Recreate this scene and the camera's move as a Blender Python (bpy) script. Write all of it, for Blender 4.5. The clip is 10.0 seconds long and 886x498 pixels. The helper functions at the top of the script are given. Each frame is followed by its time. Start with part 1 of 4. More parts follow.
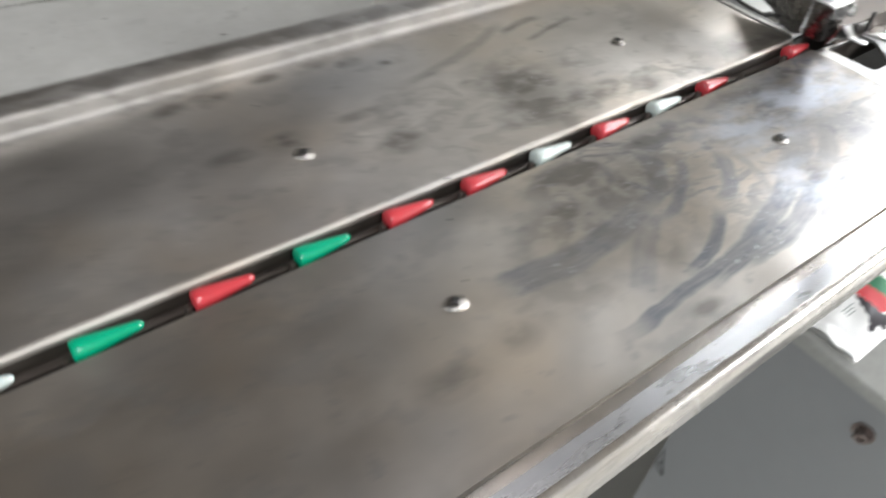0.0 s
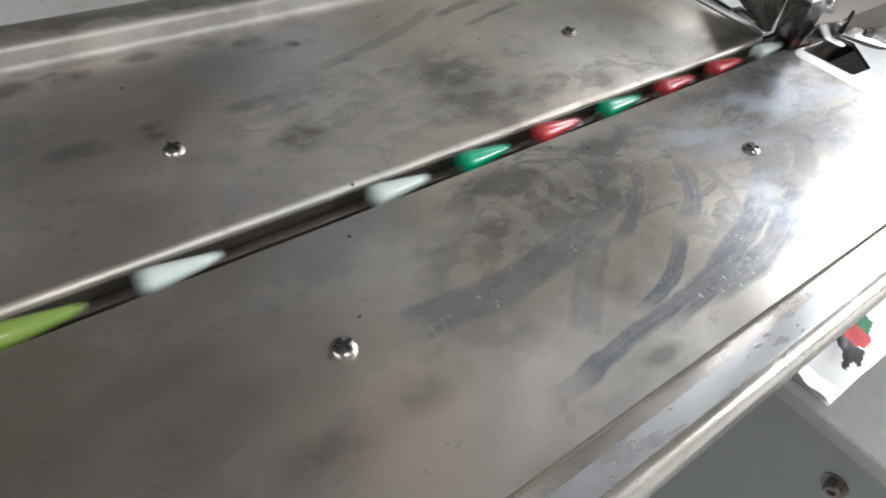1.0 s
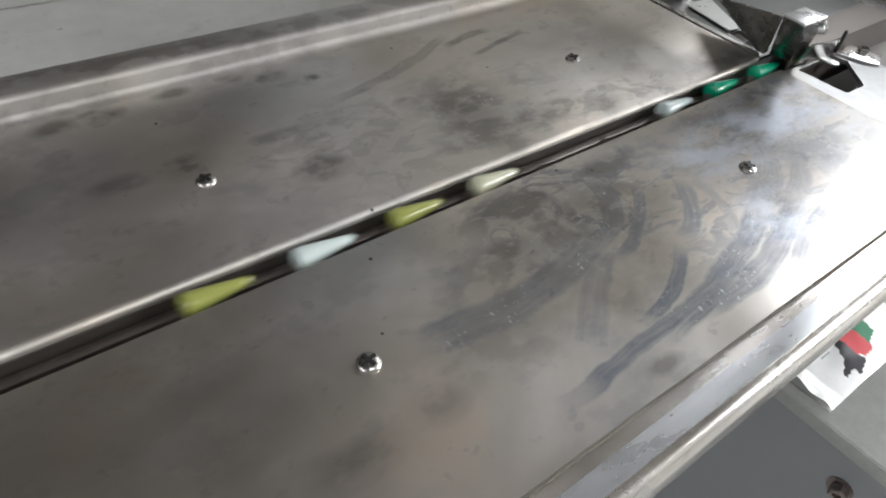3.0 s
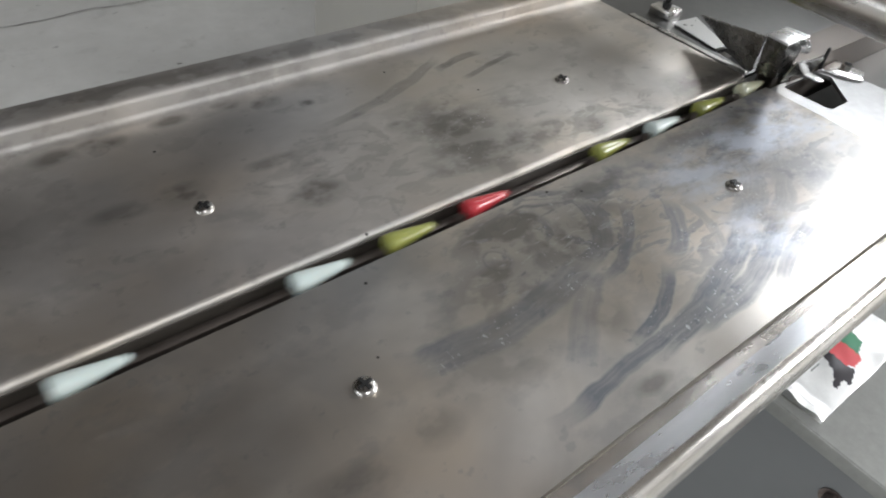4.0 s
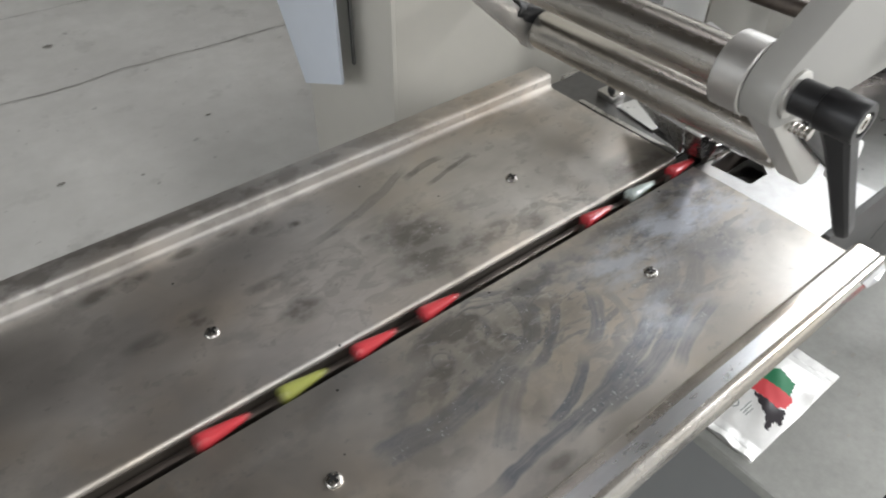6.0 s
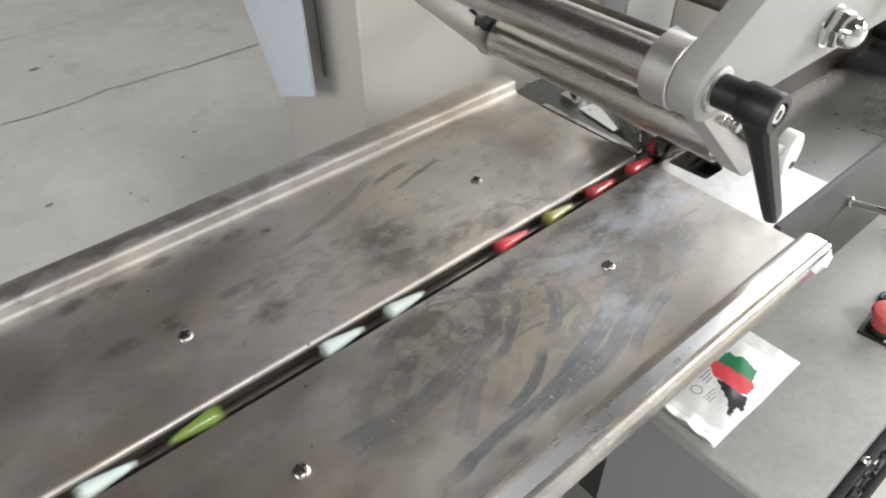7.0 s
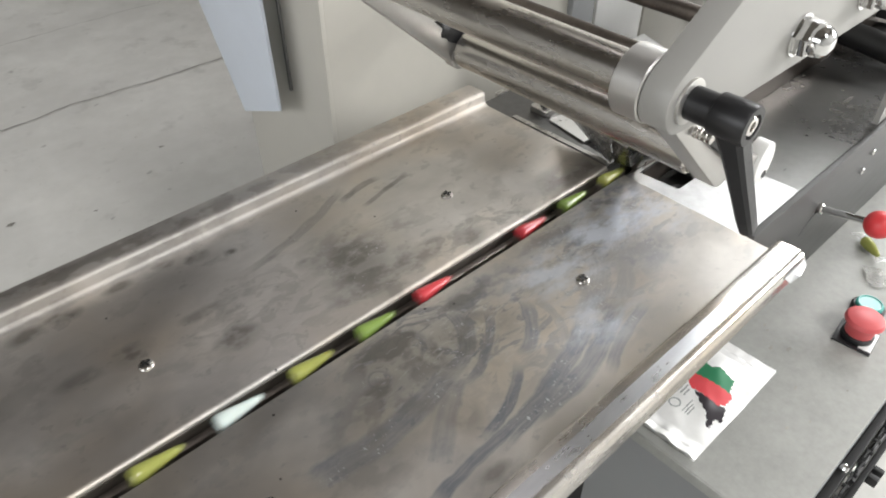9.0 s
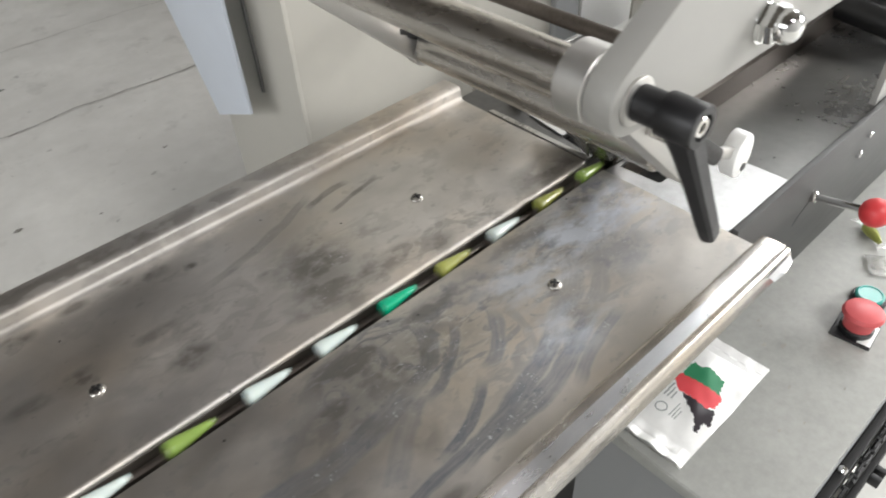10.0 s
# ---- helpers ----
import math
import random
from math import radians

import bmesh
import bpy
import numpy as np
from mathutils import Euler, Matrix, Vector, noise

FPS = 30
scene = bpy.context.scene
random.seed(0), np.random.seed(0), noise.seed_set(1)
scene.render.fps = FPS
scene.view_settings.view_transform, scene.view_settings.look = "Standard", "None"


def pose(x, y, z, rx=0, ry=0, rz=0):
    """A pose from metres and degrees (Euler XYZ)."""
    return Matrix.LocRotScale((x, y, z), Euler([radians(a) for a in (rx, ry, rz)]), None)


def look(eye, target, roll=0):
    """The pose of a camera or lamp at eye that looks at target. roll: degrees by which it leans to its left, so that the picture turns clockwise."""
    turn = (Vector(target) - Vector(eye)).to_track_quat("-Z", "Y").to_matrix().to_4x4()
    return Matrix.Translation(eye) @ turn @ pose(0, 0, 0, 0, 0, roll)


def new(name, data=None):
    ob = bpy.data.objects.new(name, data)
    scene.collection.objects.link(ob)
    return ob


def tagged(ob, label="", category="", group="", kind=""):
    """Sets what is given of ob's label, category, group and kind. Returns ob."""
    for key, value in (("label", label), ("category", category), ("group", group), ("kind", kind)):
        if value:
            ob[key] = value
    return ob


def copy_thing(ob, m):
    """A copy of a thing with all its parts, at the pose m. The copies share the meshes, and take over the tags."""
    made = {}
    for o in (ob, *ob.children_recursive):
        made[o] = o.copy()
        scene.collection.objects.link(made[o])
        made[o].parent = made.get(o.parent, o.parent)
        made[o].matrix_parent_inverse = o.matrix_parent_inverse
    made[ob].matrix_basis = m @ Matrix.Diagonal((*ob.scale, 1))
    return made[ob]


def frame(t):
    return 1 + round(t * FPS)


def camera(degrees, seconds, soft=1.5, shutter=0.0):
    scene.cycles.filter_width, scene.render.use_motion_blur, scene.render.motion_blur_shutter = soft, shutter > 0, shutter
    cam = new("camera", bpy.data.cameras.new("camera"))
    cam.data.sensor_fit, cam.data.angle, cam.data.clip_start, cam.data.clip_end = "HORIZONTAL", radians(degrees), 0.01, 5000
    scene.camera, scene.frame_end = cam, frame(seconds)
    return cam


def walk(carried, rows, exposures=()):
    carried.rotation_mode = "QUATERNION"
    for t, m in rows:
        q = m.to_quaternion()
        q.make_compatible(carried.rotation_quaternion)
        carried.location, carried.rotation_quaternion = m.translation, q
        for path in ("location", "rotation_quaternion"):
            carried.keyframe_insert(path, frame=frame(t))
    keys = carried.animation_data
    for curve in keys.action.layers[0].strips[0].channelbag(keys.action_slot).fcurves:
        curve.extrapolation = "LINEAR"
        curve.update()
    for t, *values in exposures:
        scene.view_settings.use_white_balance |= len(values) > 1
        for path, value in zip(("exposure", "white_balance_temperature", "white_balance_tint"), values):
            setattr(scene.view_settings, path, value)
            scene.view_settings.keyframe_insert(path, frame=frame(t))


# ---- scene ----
cam = camera(64.7, 10.0, soft=1.9, shutter=0.8)
PATH = [
    (0, (-0.145, -0.226, 1.151), (0.792, 0.85, -0.25), 6.6),
    (0.5, (-0.085, -0.204, 1.11), (0.964, 0.803, -0.264), 11.0),
    (1, (-0.084, -0.197, 1.109), (0.938, 0.82, -0.277), 10.7),
    (1.5, (-0.088, -0.202, 1.113), (0.93, 0.817, -0.275), 10.4),
    (2, (-0.093, -0.205, 1.116), (0.913, 0.836, -0.264), 9.8),
    (2.5, (-0.095, -0.205, 1.122), (0.908, 0.846, -0.252), 9.1),
    (4, (-0.096, -0.207, 1.137), (0.932, 0.863, -0.204), 8.0),
    (4.5, (-0.095, -0.208, 1.154), (0.92, 0.861, -0.198), 6.9),
    (5, (-0.091, -0.219, 1.19), (0.894, 0.864, -0.173), 3.8),
    (5.5, (-0.076, -0.239, 1.224), (0.887, 0.867, -0.135), 1.5),
    (5.7, (-0.075, -0.245, 1.238), (0.865, 0.89, -0.114), 1.4),
    (7, (-0.07, -0.284, 1.254), (0.896, 0.872, -0.062), -0.5),
    (7.5, (-0.068, -0.289, 1.249), (0.931, 0.851, -0.056), -0.4),
    (8, (-0.066, -0.289, 1.249), (0.964, 0.841, -0.04), -0.1),
    (8.5, (-0.065, -0.282, 1.251), (0.961, 0.852, -0.038), -0.0),
    (9, (-0.059, -0.275, 1.25), (0.973, 0.845, -0.047), 0.0),
    (9.5, (-0.05, -0.27, 1.247), (0.98, 0.837, -0.062), -0.4),
    (10, (-0.012, -0.282, 1.246), (0.961, 0.857, -0.079), -3.3),
]
walk(cam, [(t, look(eye, target, roll)) for t, eye, target, roll in PATH],
     exposures=[(0.0, 0.24, 6460, 10), (0.5, -0.03, 6380, 10), (4.5, -0.20, 6360, 10), (5.5, -0.20, 6450, 10), (7.0, 0.27, 6600, 10), (10.0, 0.28, 6630, 10)])


# ---- world, sun and large lights ----
world = bpy.data.worlds.new("world")
scene.world = world
world.use_nodes = True
wt = world.node_tree
sky = wt.nodes.new("ShaderNodeTexSky")
sky.sky_type = "NISHITA"
sky.sun_disc = False
sky.sun_elevation, sky.sun_rotation = radians(48), radians(80)
wt.links.new(sky.outputs["Color"], wt.nodes["Background"].inputs["Color"])
wt.nodes["Background"].inputs["Strength"].default_value = 0.12


def area_lamp(name, m, sx, sy, power, color=(1, 1, 1)):
    d = bpy.data.lights.new(name, "AREA")
    d.shape, d.size, d.size_y, d.energy, d.color = "RECTANGLE", sx, sy, power, color
    ob = new(name, d)
    ob.matrix_world = m
    return ob


# daylight through the high windows of the east and west walls and the skylight in the roof
area_lamp("daylight_corner_window", look((6.85, -3.9, 3.1), (0.2, 0, 1.0)), 3.2, 2.1, 560, (0.985, 0.99, 1.0))
area_lamp("daylight_east_window", look((6.85, 0.95, 4.85), (0, 0, 0.9)), 2.6, 2.1, 390, (0.95, 0.975, 1.0))
area_lamp("daylight_west_window", look((-6.85, -1.0, 3.6), (0, 0, 1.5)), 6.0, 2.0, 190, (0.985, 0.99, 1.0))
area_lamp("daylight_skylight", look((-0.3, -4.7, 6.45), (0.4, 0.6, 0.6)), 1.4, 1.6, 245, (0.985, 0.99, 1.0))
# Unseen warm lamp, added for the warm reflection on the near right plate.
area_lamp("warm_reflection_lamp", look((2.2, 2.6, 6.45), (2.2, 2.6, 0)), 1.4, 1.4, 7, (1.0, 0.88, 0.74))


# ---- materials ----
def nodes_of(name):
    m = bpy.data.materials.new(name)
    m.use_nodes = True
    return m, m.node_tree, m.node_tree.nodes["Principled BSDF"]


def noise_tex(nt, scale, detail=4.0, stretch=(1, 1, 1), rough=0.55):
    co = nt.nodes.new("ShaderNodeTexCoord")
    mp = nt.nodes.new("ShaderNodeMapping")
    mp.inputs["Scale"].default_value = stretch
    tx = nt.nodes.new("ShaderNodeTexNoise")
    tx.inputs["Scale"].default_value, tx.inputs["Detail"].default_value = scale, detail
    tx.inputs["Roughness"].default_value = rough
    nt.links.new(co.outputs["Object"], mp.inputs["Vector"])
    nt.links.new(mp.outputs["Vector"], tx.inputs["Vector"])
    return tx.outputs["Fac"]


def span(nt, value, a, b, lo, hi):
    n = nt.nodes.new("ShaderNodeMapRange")
    n.inputs["From Min"].default_value, n.inputs["From Max"].default_value = a, b
    n.inputs["To Min"].default_value, n.inputs["To Max"].default_value = lo, hi
    nt.links.new(value, n.inputs["Value"])
    return n.outputs["Result"]


def math_node(nt, op, a, b=None):
    n = nt.nodes.new("ShaderNodeMath")
    n.operation = op
    for i, v in enumerate((a, b)):
        if v is None:
            continue
        if isinstance(v, (int, float)):
            n.inputs[i].default_value = v
        else:
            nt.links.new(v, n.inputs[i])
    return n.outputs[0]


def mixed(nt, fac, a, b):
    n = nt.nodes.new("ShaderNodeMix")
    n.data_type = "RGBA"
    nt.links.new(fac, n.inputs["Factor"])
    for key, v in (("A", a), ("B", b)):
        s = [i for i in n.inputs if i.name == key and i.type == "RGBA"][0]
        if isinstance(v, tuple):
            s.default_value = (*v, 1)
        else:
            nt.links.new(v, s)
    return [o for o in n.outputs if o.type == "RGBA"][0]


def bumped(nt, bsdf, height, strength, distance):
    b = nt.nodes.new("ShaderNodeBump")
    b.inputs["Strength"].default_value, b.inputs["Distance"].default_value = strength, distance
    nt.links.new(height, b.inputs["Height"])
    nt.links.new(b.outputs["Normal"], bsdf.inputs["Normal"])


def surface(name, color, rough=0.5, metal=0.0, vary=0.12, scale=30.0, bump=0.02, dist=0.001, coat=0.0, stretch=(1, 1, 1), rvary=0.1):
    """A general surface: colour and roughness drift at two scales, fine relief."""
    m, nt, p = nodes_of(name)
    big, fine = noise_tex(nt, scale * 0.2, 3, stretch), noise_tex(nt, scale * 4, 5, stretch)
    mix = math_node(nt, "ADD", math_node(nt, "MULTIPLY", big, 0.65), math_node(nt, "MULTIPLY", fine, 0.35))
    lo = tuple(max(0.0, c * (1 - vary)) for c in color)
    hi = tuple(min(1.0, c * (1 + vary)) for c in color)
    nt.links.new(mixed(nt, span(nt, mix, 0.3, 0.7, 0, 1), lo, hi), p.inputs["Base Color"])
    nt.links.new(span(nt, mix, 0.3, 0.7, max(0.02, rough - rvary), min(1, rough + rvary)), p.inputs["Roughness"])
    p.inputs["Metallic"].default_value = metal
    p.inputs["Coat Weight"].default_value = coat
    if bump:
        bumped(nt, p, fine, bump, dist)
    return m


STEEL = surface("stainless steel", (0.55, 0.54, 0.52), 0.3, 1.0, 0.1, 60, 0.03, 0.0004, stretch=(0.15, 1, 1))
STEEL_LIP = surface("bent stainless edge", (0.60, 0.59, 0.57), 0.24, 1.0, 0.12, 60, 0.03, 0.0004, stretch=(0.15, 1, 1))
POLISHED = surface("polished steel", (0.62, 0.60, 0.57), 0.14, 1.0, 0.1, 40, 0.01, 0.0003, stretch=(1, 0.2, 1), rvary=0.05)
CHROME = surface("chrome", (0.75, 0.75, 0.74), 0.08, 1.0, 0.05, 50, 0, rvary=0.03)
ALU = surface("bead-blasted aluminium", (0.54, 0.53, 0.505), 0.42, 0.85, 0.06, 50, 0.05, 0.0003)
ALU_LIGHT = surface("painted light arm", (0.32, 0.315, 0.295), 0.5, 0.0, 0.05, 20, 0.02, 0.0003)
# Used for real black parts and for shade painted into gaps.
DARK = surface("blackened steel and painted shade", (0.014, 0.014, 0.014), 0.5, 0.2, 0.3, 80, 0.05, 0.0004)
BLACK_PLASTIC = surface("black plastic", (0.012, 0.012, 0.013), 0.45, 0.0, 0.2, 120, 0.1, 0.0003)
BROWN_STEEL = surface("worn brown steel", (0.14, 0.12, 0.105), 0.42, 0.8, 0.35, 90, 0.08, 0.0004, stretch=(0.2, 1, 1))
SHADED_GREASE = surface("greasy brown steel with painted shade", (0.075, 0.066, 0.056), 0.45, 0.6, 0.3, 90, 0.06, 0.0004, stretch=(0.2, 1, 1))
PAINT_BEIGE = surface("beige powder coat", (0.46, 0.446, 0.40), 0.55, 0.0, 0.05, 12, 0.03, 0.0003)
PAINT_BLUE = surface("pale blue powder coat", (0.62, 0.67, 0.74), 0.5, 0.0, 0.04, 12, 0.03, 0.0003)
PAINT_GREY = surface("grey painted panel", (0.25, 0.258, 0.26), 0.5, 0.0, 0.06, 14, 0.03, 0.0003)
BOX_TOP = surface("grimy pale grey panel top", (0.335, 0.338, 0.315), 0.5, 0.05, 0.2, 40, 0.05, 0.0003)


def concrete():
    m, nt, p = nodes_of("trowelled concrete")
    broad = span(nt, noise_tex(nt, 1.6, 4), 0.35, 0.65, 0, 1)
    mid = span(nt, noise_tex(nt, 9, 5, (1, 1, 1), 0.65), 0.36, 0.64, 0, 1)
    blot = span(nt, noise_tex(nt, 5.5, 4, (1, 1, 1), 0.6), 0.58, 0.68, 0, 0.45)
    spot = span(nt, noise_tex(nt, 26, 2, (0.8, 1.2, 1), 0.5), 0.70, 0.76, 0, 0.55)
    c = mixed(nt, broad, (0.49, 0.484, 0.455), (0.60, 0.594, 0.56))
    c = mixed(nt, math_node(nt, "MULTIPLY", mid, 0.4), c, (0.46, 0.454, 0.426))
    c = mixed(nt, blot, c, (0.33, 0.325, 0.30))
    c = mixed(nt, spot, c, (0.20, 0.195, 0.18))
    nt.links.new(c, p.inputs["Base Color"])
    nt.links.new(span(nt, mid, 0, 1, 0.45, 0.68), p.inputs["Roughness"])
    bumped(nt, p, mid, 0.15, 0.002)
    return m


CONCRETE = concrete()
PLASTER = surface("white plaster", (0.45, 0.45, 0.44), 0.8, 0.0, 0.05, 4, 0.05, 0.002)
ROOF = surface("grey roof sheet", (0.076, 0.066, 0.055), 0.7, 0.0, 0.08, 3, 0.05, 0.002)
RED_PLASTIC = surface("red plastic", (0.62, 0.045, 0.05), 0.4, 0.0, 0.06, 60, 0.02, 0.0003)
RED_FADED = surface("faded red plastic", (0.60, 0.10, 0.105), 0.5, 0.0, 0.08, 60, 0.02, 0.0003)
TEAL_PLASTIC = surface("teal plastic", (0.03, 0.33, 0.28), 0.35, 0.0, 0.06, 60, 0.02, 0.0003)
WHITE_PLASTIC = surface("white plastic", (0.78, 0.78, 0.76), 0.4, 0.0, 0.03, 60, 0.02, 0.0003)


def arc_through(p, q, r):
    """The centre and radius of the circle through three points."""
    ax, ay, bx, by, cx, cy = *p, *q, *r
    d = 2 * (ax * (by - cy) + bx * (cy - ay) + cx * (ay - by))
    ux = ((ax * ax + ay * ay) * (by - cy) + (bx * bx + by * by) * (cy - ay) + (cx * cx + cy * cy) * (ay - by)) / d
    uy = ((ax * ax + ay * ay) * (cx - bx) + (bx * bx + by * by) * (ax - cx) + (cx * cx + cy * cy) * (bx - ax)) / d
    return ux, uy, math.hypot(ax - ux, ay - uy)


def smeared_plate(name, arcs, blots, spots, sheen, wipes, base, rough, film, seed, fold, polish):
    """Brushed stainless sheet with wiped arcs, smears, stains, dark patches and painted sheen of their own shape."""
    m, nt, p = nodes_of(name)
    co = nt.nodes.new("ShaderNodeTexCoord")
    wob = nt.nodes.new("ShaderNodeTexNoise")
    wob.inputs["Scale"].default_value, wob.inputs["Detail"].default_value = 38, 3
    off = nt.nodes.new("ShaderNodeVectorMath")
    off.operation = "MULTIPLY_ADD"
    off.inputs[1].default_value, off.inputs[2].default_value = (0.008, 0.008, 0), (-0.004, -0.004, 0)
    add = nt.nodes.new("ShaderNodeVectorMath")
    nt.links.new(co.outputs["Object"], wob.inputs["Vector"])
    nt.links.new(wob.outputs["Color"], off.inputs[0])
    nt.links.new(co.outputs["Object"], add.inputs[0])
    nt.links.new(off.outputs[0], add.inputs[1])
    xyz = nt.nodes.new("ShaderNodeSeparateXYZ")
    nt.links.new(add.outputs[0], xyz.inputs[0])
    X, Y = xyz.outputs["X"], xyz.outputs["Y"]

    def away(cx, cy, sx=1.0, sy=1.0):
        dx = math_node(nt, "MULTIPLY", math_node(nt, "SUBTRACT", X, cx), 1 / sx)
        dy = math_node(nt, "MULTIPLY", math_node(nt, "SUBTRACT", Y, cy), 1 / sy)
        return math_node(nt, "SQRT", math_node(nt, "ADD", math_node(nt, "MULTIPLY", dx, dx), math_node(nt, "MULTIPLY", dy, dy)))

    total = None
    for a, b, c, width, strength in arcs:
        cx, cy, r = arc_through(a, b, c)
        mx, my = (a[0] + c[0]) / 2, (a[1] + c[1]) / 2
        half = math.hypot(a[0] - c[0], a[1] - c[1]) / 2
        far = away(cx, cy)
        edge = math_node(nt, "ABSOLUTE", math_node(nt, "SUBTRACT", far, r))
        band = span(nt, edge, width * 0.42, width * 0.60, strength, 0)
        reach = span(nt, away(mx, my), half * 0.75, half * 1.15, 1, 0)
        lane = nt.nodes.new("ShaderNodeCombineXYZ")
        nt.links.new(math_node(nt, "MULTIPLY", far, 520), lane.inputs[0])
        nt.links.new(math_node(nt, "MULTIPLY", X, 22), lane.inputs[1])
        nt.links.new(math_node(nt, "MULTIPLY", Y, 22), lane.inputs[2])
        fibre = nt.nodes.new("ShaderNodeTexNoise")
        fibre.inputs["Scale"].default_value, fibre.inputs["Detail"].default_value = 1.0, 4
        nt.links.new(lane.outputs[0], fibre.inputs["Vector"])
        mask = math_node(nt, "MULTIPLY", math_node(nt, "MULTIPLY", band, reach), span(nt, fibre.outputs["Fac"], 0.30, 0.58, 0.66, 1.0))
        total = mask if total is None else math_node(nt, "MAXIMUM", total, mask)
    mottle = span(nt, noise_tex(nt, 62, 3, (0.8, 1.1, 1), 0.5), 0.44, 0.55, 0.42, 1.0)
    for cx, cy, sx, sy, strength in blots:
        mask = math_node(nt, "MULTIPLY", mottle, span(nt, away(cx, cy, sx, sy), 0.35, 1.1, strength, 0))
        total = math_node(nt, "MAXIMUM", total, mask)
    grime = None
    for cx, cy, sx, sy, strength in spots:
        mask = math_node(nt, "MULTIPLY", mottle, span(nt, away(cx, cy, sx, sy), 0.45, 1.1, strength, 0))
        grime = mask if grime is None else math_node(nt, "MAXIMUM", grime, mask)
    # fine swirled wipe marks: thin dark and pale wisps
    pale = None
    if wipes:
        zone = None
        for cx, cy, sx, sy, strength in wipes:
            mask = span(nt, away(cx, cy, sx, sy), 0.55, 1.1, strength, 0)
            zone = mask if zone is None else math_node(nt, "MAXIMUM", zone, mask)

        def wisps(scale, twist, a, b, stretch):
            mp = nt.nodes.new("ShaderNodeMapping")
            mp.inputs["Scale"].default_value, mp.inputs["Rotation"].default_value = stretch, (0, 0, radians(24))
            tx = nt.nodes.new("ShaderNodeTexNoise")
            tx.inputs["Scale"].default_value, tx.inputs["Detail"].default_value, tx.inputs["Distortion"].default_value = scale, 4, twist
            nt.links.new(add.outputs[0], mp.inputs["Vector"])
            nt.links.new(mp.outputs["Vector"], tx.inputs["Vector"])
            return span(nt, tx.outputs["Fac"], a, b, 0, 1)

        dark = math_node(nt, "MAXIMUM", wisps(42, 1.8, 0.54, 0.60, (0.6, 1.2, 1)), math_node(nt, "MULTIPLY", wisps(95, 1.2, 0.57, 0.63, (0.5, 1.2, 1)), 0.8))
        total = math_node(nt, "MAXIMUM", total, math_node(nt, "MULTIPLY", math_node(nt, "MULTIPLY", dark, zone), 0.85))
        pale = math_node(nt, "MULTIPLY", math_node(nt, "MULTIPLY", wisps(120, 1.6, 0.60, 0.65, (0.45, 1.3, 1)), zone), 0.16)
    fleck_at = noise_tex(nt, 420, 2, (1.0, 0.4, 1), 0.5)
    streaks = noise_tex(nt, 130, 3, (0.5, 1, 1), 0.5)
    broken = math_node(nt, "MULTIPLY", total, span(nt, streaks, 0.3, 0.62, 0.75, 1.0))
    clouds = noise_tex(nt, 13 + seed, 4, (0.8, 1.2, 1), 0.55)
    blotch = math_node(nt, "MAXIMUM", span(nt, noise_tex(nt, 30 + seed, 4, (0.8, 1.2, 1), 0.6), 0.55, 0.63, 0, 0.6), span(nt, noise_tex(nt, 85 + seed, 3, (0.9, 1.1, 1), 0.55), 0.62, 0.68, 0, 0.7))
    brush = noise_tex(nt, 260, 3, (0.06, 1, 1), 0.6)
    dirt = math_node(nt, "MINIMUM", math_node(nt, "ADD", broken, math_node(nt, "MULTIPLY", blotch, 0.36)), 1.0)
    clean = mixed(nt, span(nt, clouds, 0.33, 0.67, 0, 1), tuple(c * 0.78 for c in base), tuple(min(1, c * 1.15) for c in base))
    swirl = nt.nodes.new("ShaderNodeTexNoise")
    swirl.inputs["Scale"].default_value, swirl.inputs["Detail"].default_value, swirl.inputs["Distortion"].default_value = 14, 3, 1.6
    nt.links.new(co.outputs["Object"], swirl.inputs["Vector"])
    brown = mixed(nt, span(nt, noise_tex(nt, 7, 3), 0.42, 0.64, 0, 0.8), clean, (base[0] * 0.98, base[1] * 0.885, base[2] * 0.76))
    warm = mixed(nt, span(nt, swirl.outputs["Fac"], 0.40, 0.66, 0, 0.5), brown, tuple(c * 0.74 for c in base))
    dots = nt.nodes.new("ShaderNodeTexVoronoi")
    dots.inputs["Scale"].default_value = 48
    nt.links.new(co.outputs["Object"], dots.inputs["Vector"])
    few = nt.nodes.new("ShaderNodeSeparateColor")
    nt.links.new(dots.outputs["Color"], few.inputs[0])
    near = span(nt, dots.outputs["Distance"], 0.035, 0.06, 1, 0)
    speck = math_node(nt, "MULTIPLY", near, span(nt, few.outputs[0], 0.80, 0.81, 0, 0.9))
    # cleaning film plus the window's bluish sheen, painted as pale clouds with dragged edges
    film_sheen = None
    drag = span(nt, noise_tex(nt, 48, 5, (0.6, 1.3, 1), 0.62), 0.40, 0.58, 0.0, 1.0)
    for cx, cy, sx, sy, strength in sheen:
        mask = math_node(nt, "MULTIPLY", drag, span(nt, away(cx, cy, sx, sy), 0.40, 1.1, strength, 0))
        film_sheen = mask if film_sheen is None else math_node(nt, "MAXIMUM", film_sheen, mask)
    body = mixed(nt, dirt, warm, film)
    if film_sheen is not None:
        body = mixed(nt, film_sheen, body, (0.60, 0.635, 0.70))
    soiled = mixed(nt, speck, mixed(nt, grime, body, (0.185, 0.172, 0.156)), (0.03, 0.028, 0.025))
    # dried white flecks, thickest where the film was wiped
    thick = span(nt, total, 0.30, 0.75, 0.0, 1.0)
    chips = math_node(nt, "MAXIMUM", span(nt, fleck_at, 0.66, 0.70, 0, 0.8), span(nt, noise_tex(nt, 620, 2, (0.6, 1.0, 1), 0.5), 0.66, 0.70, 0, 0.7))
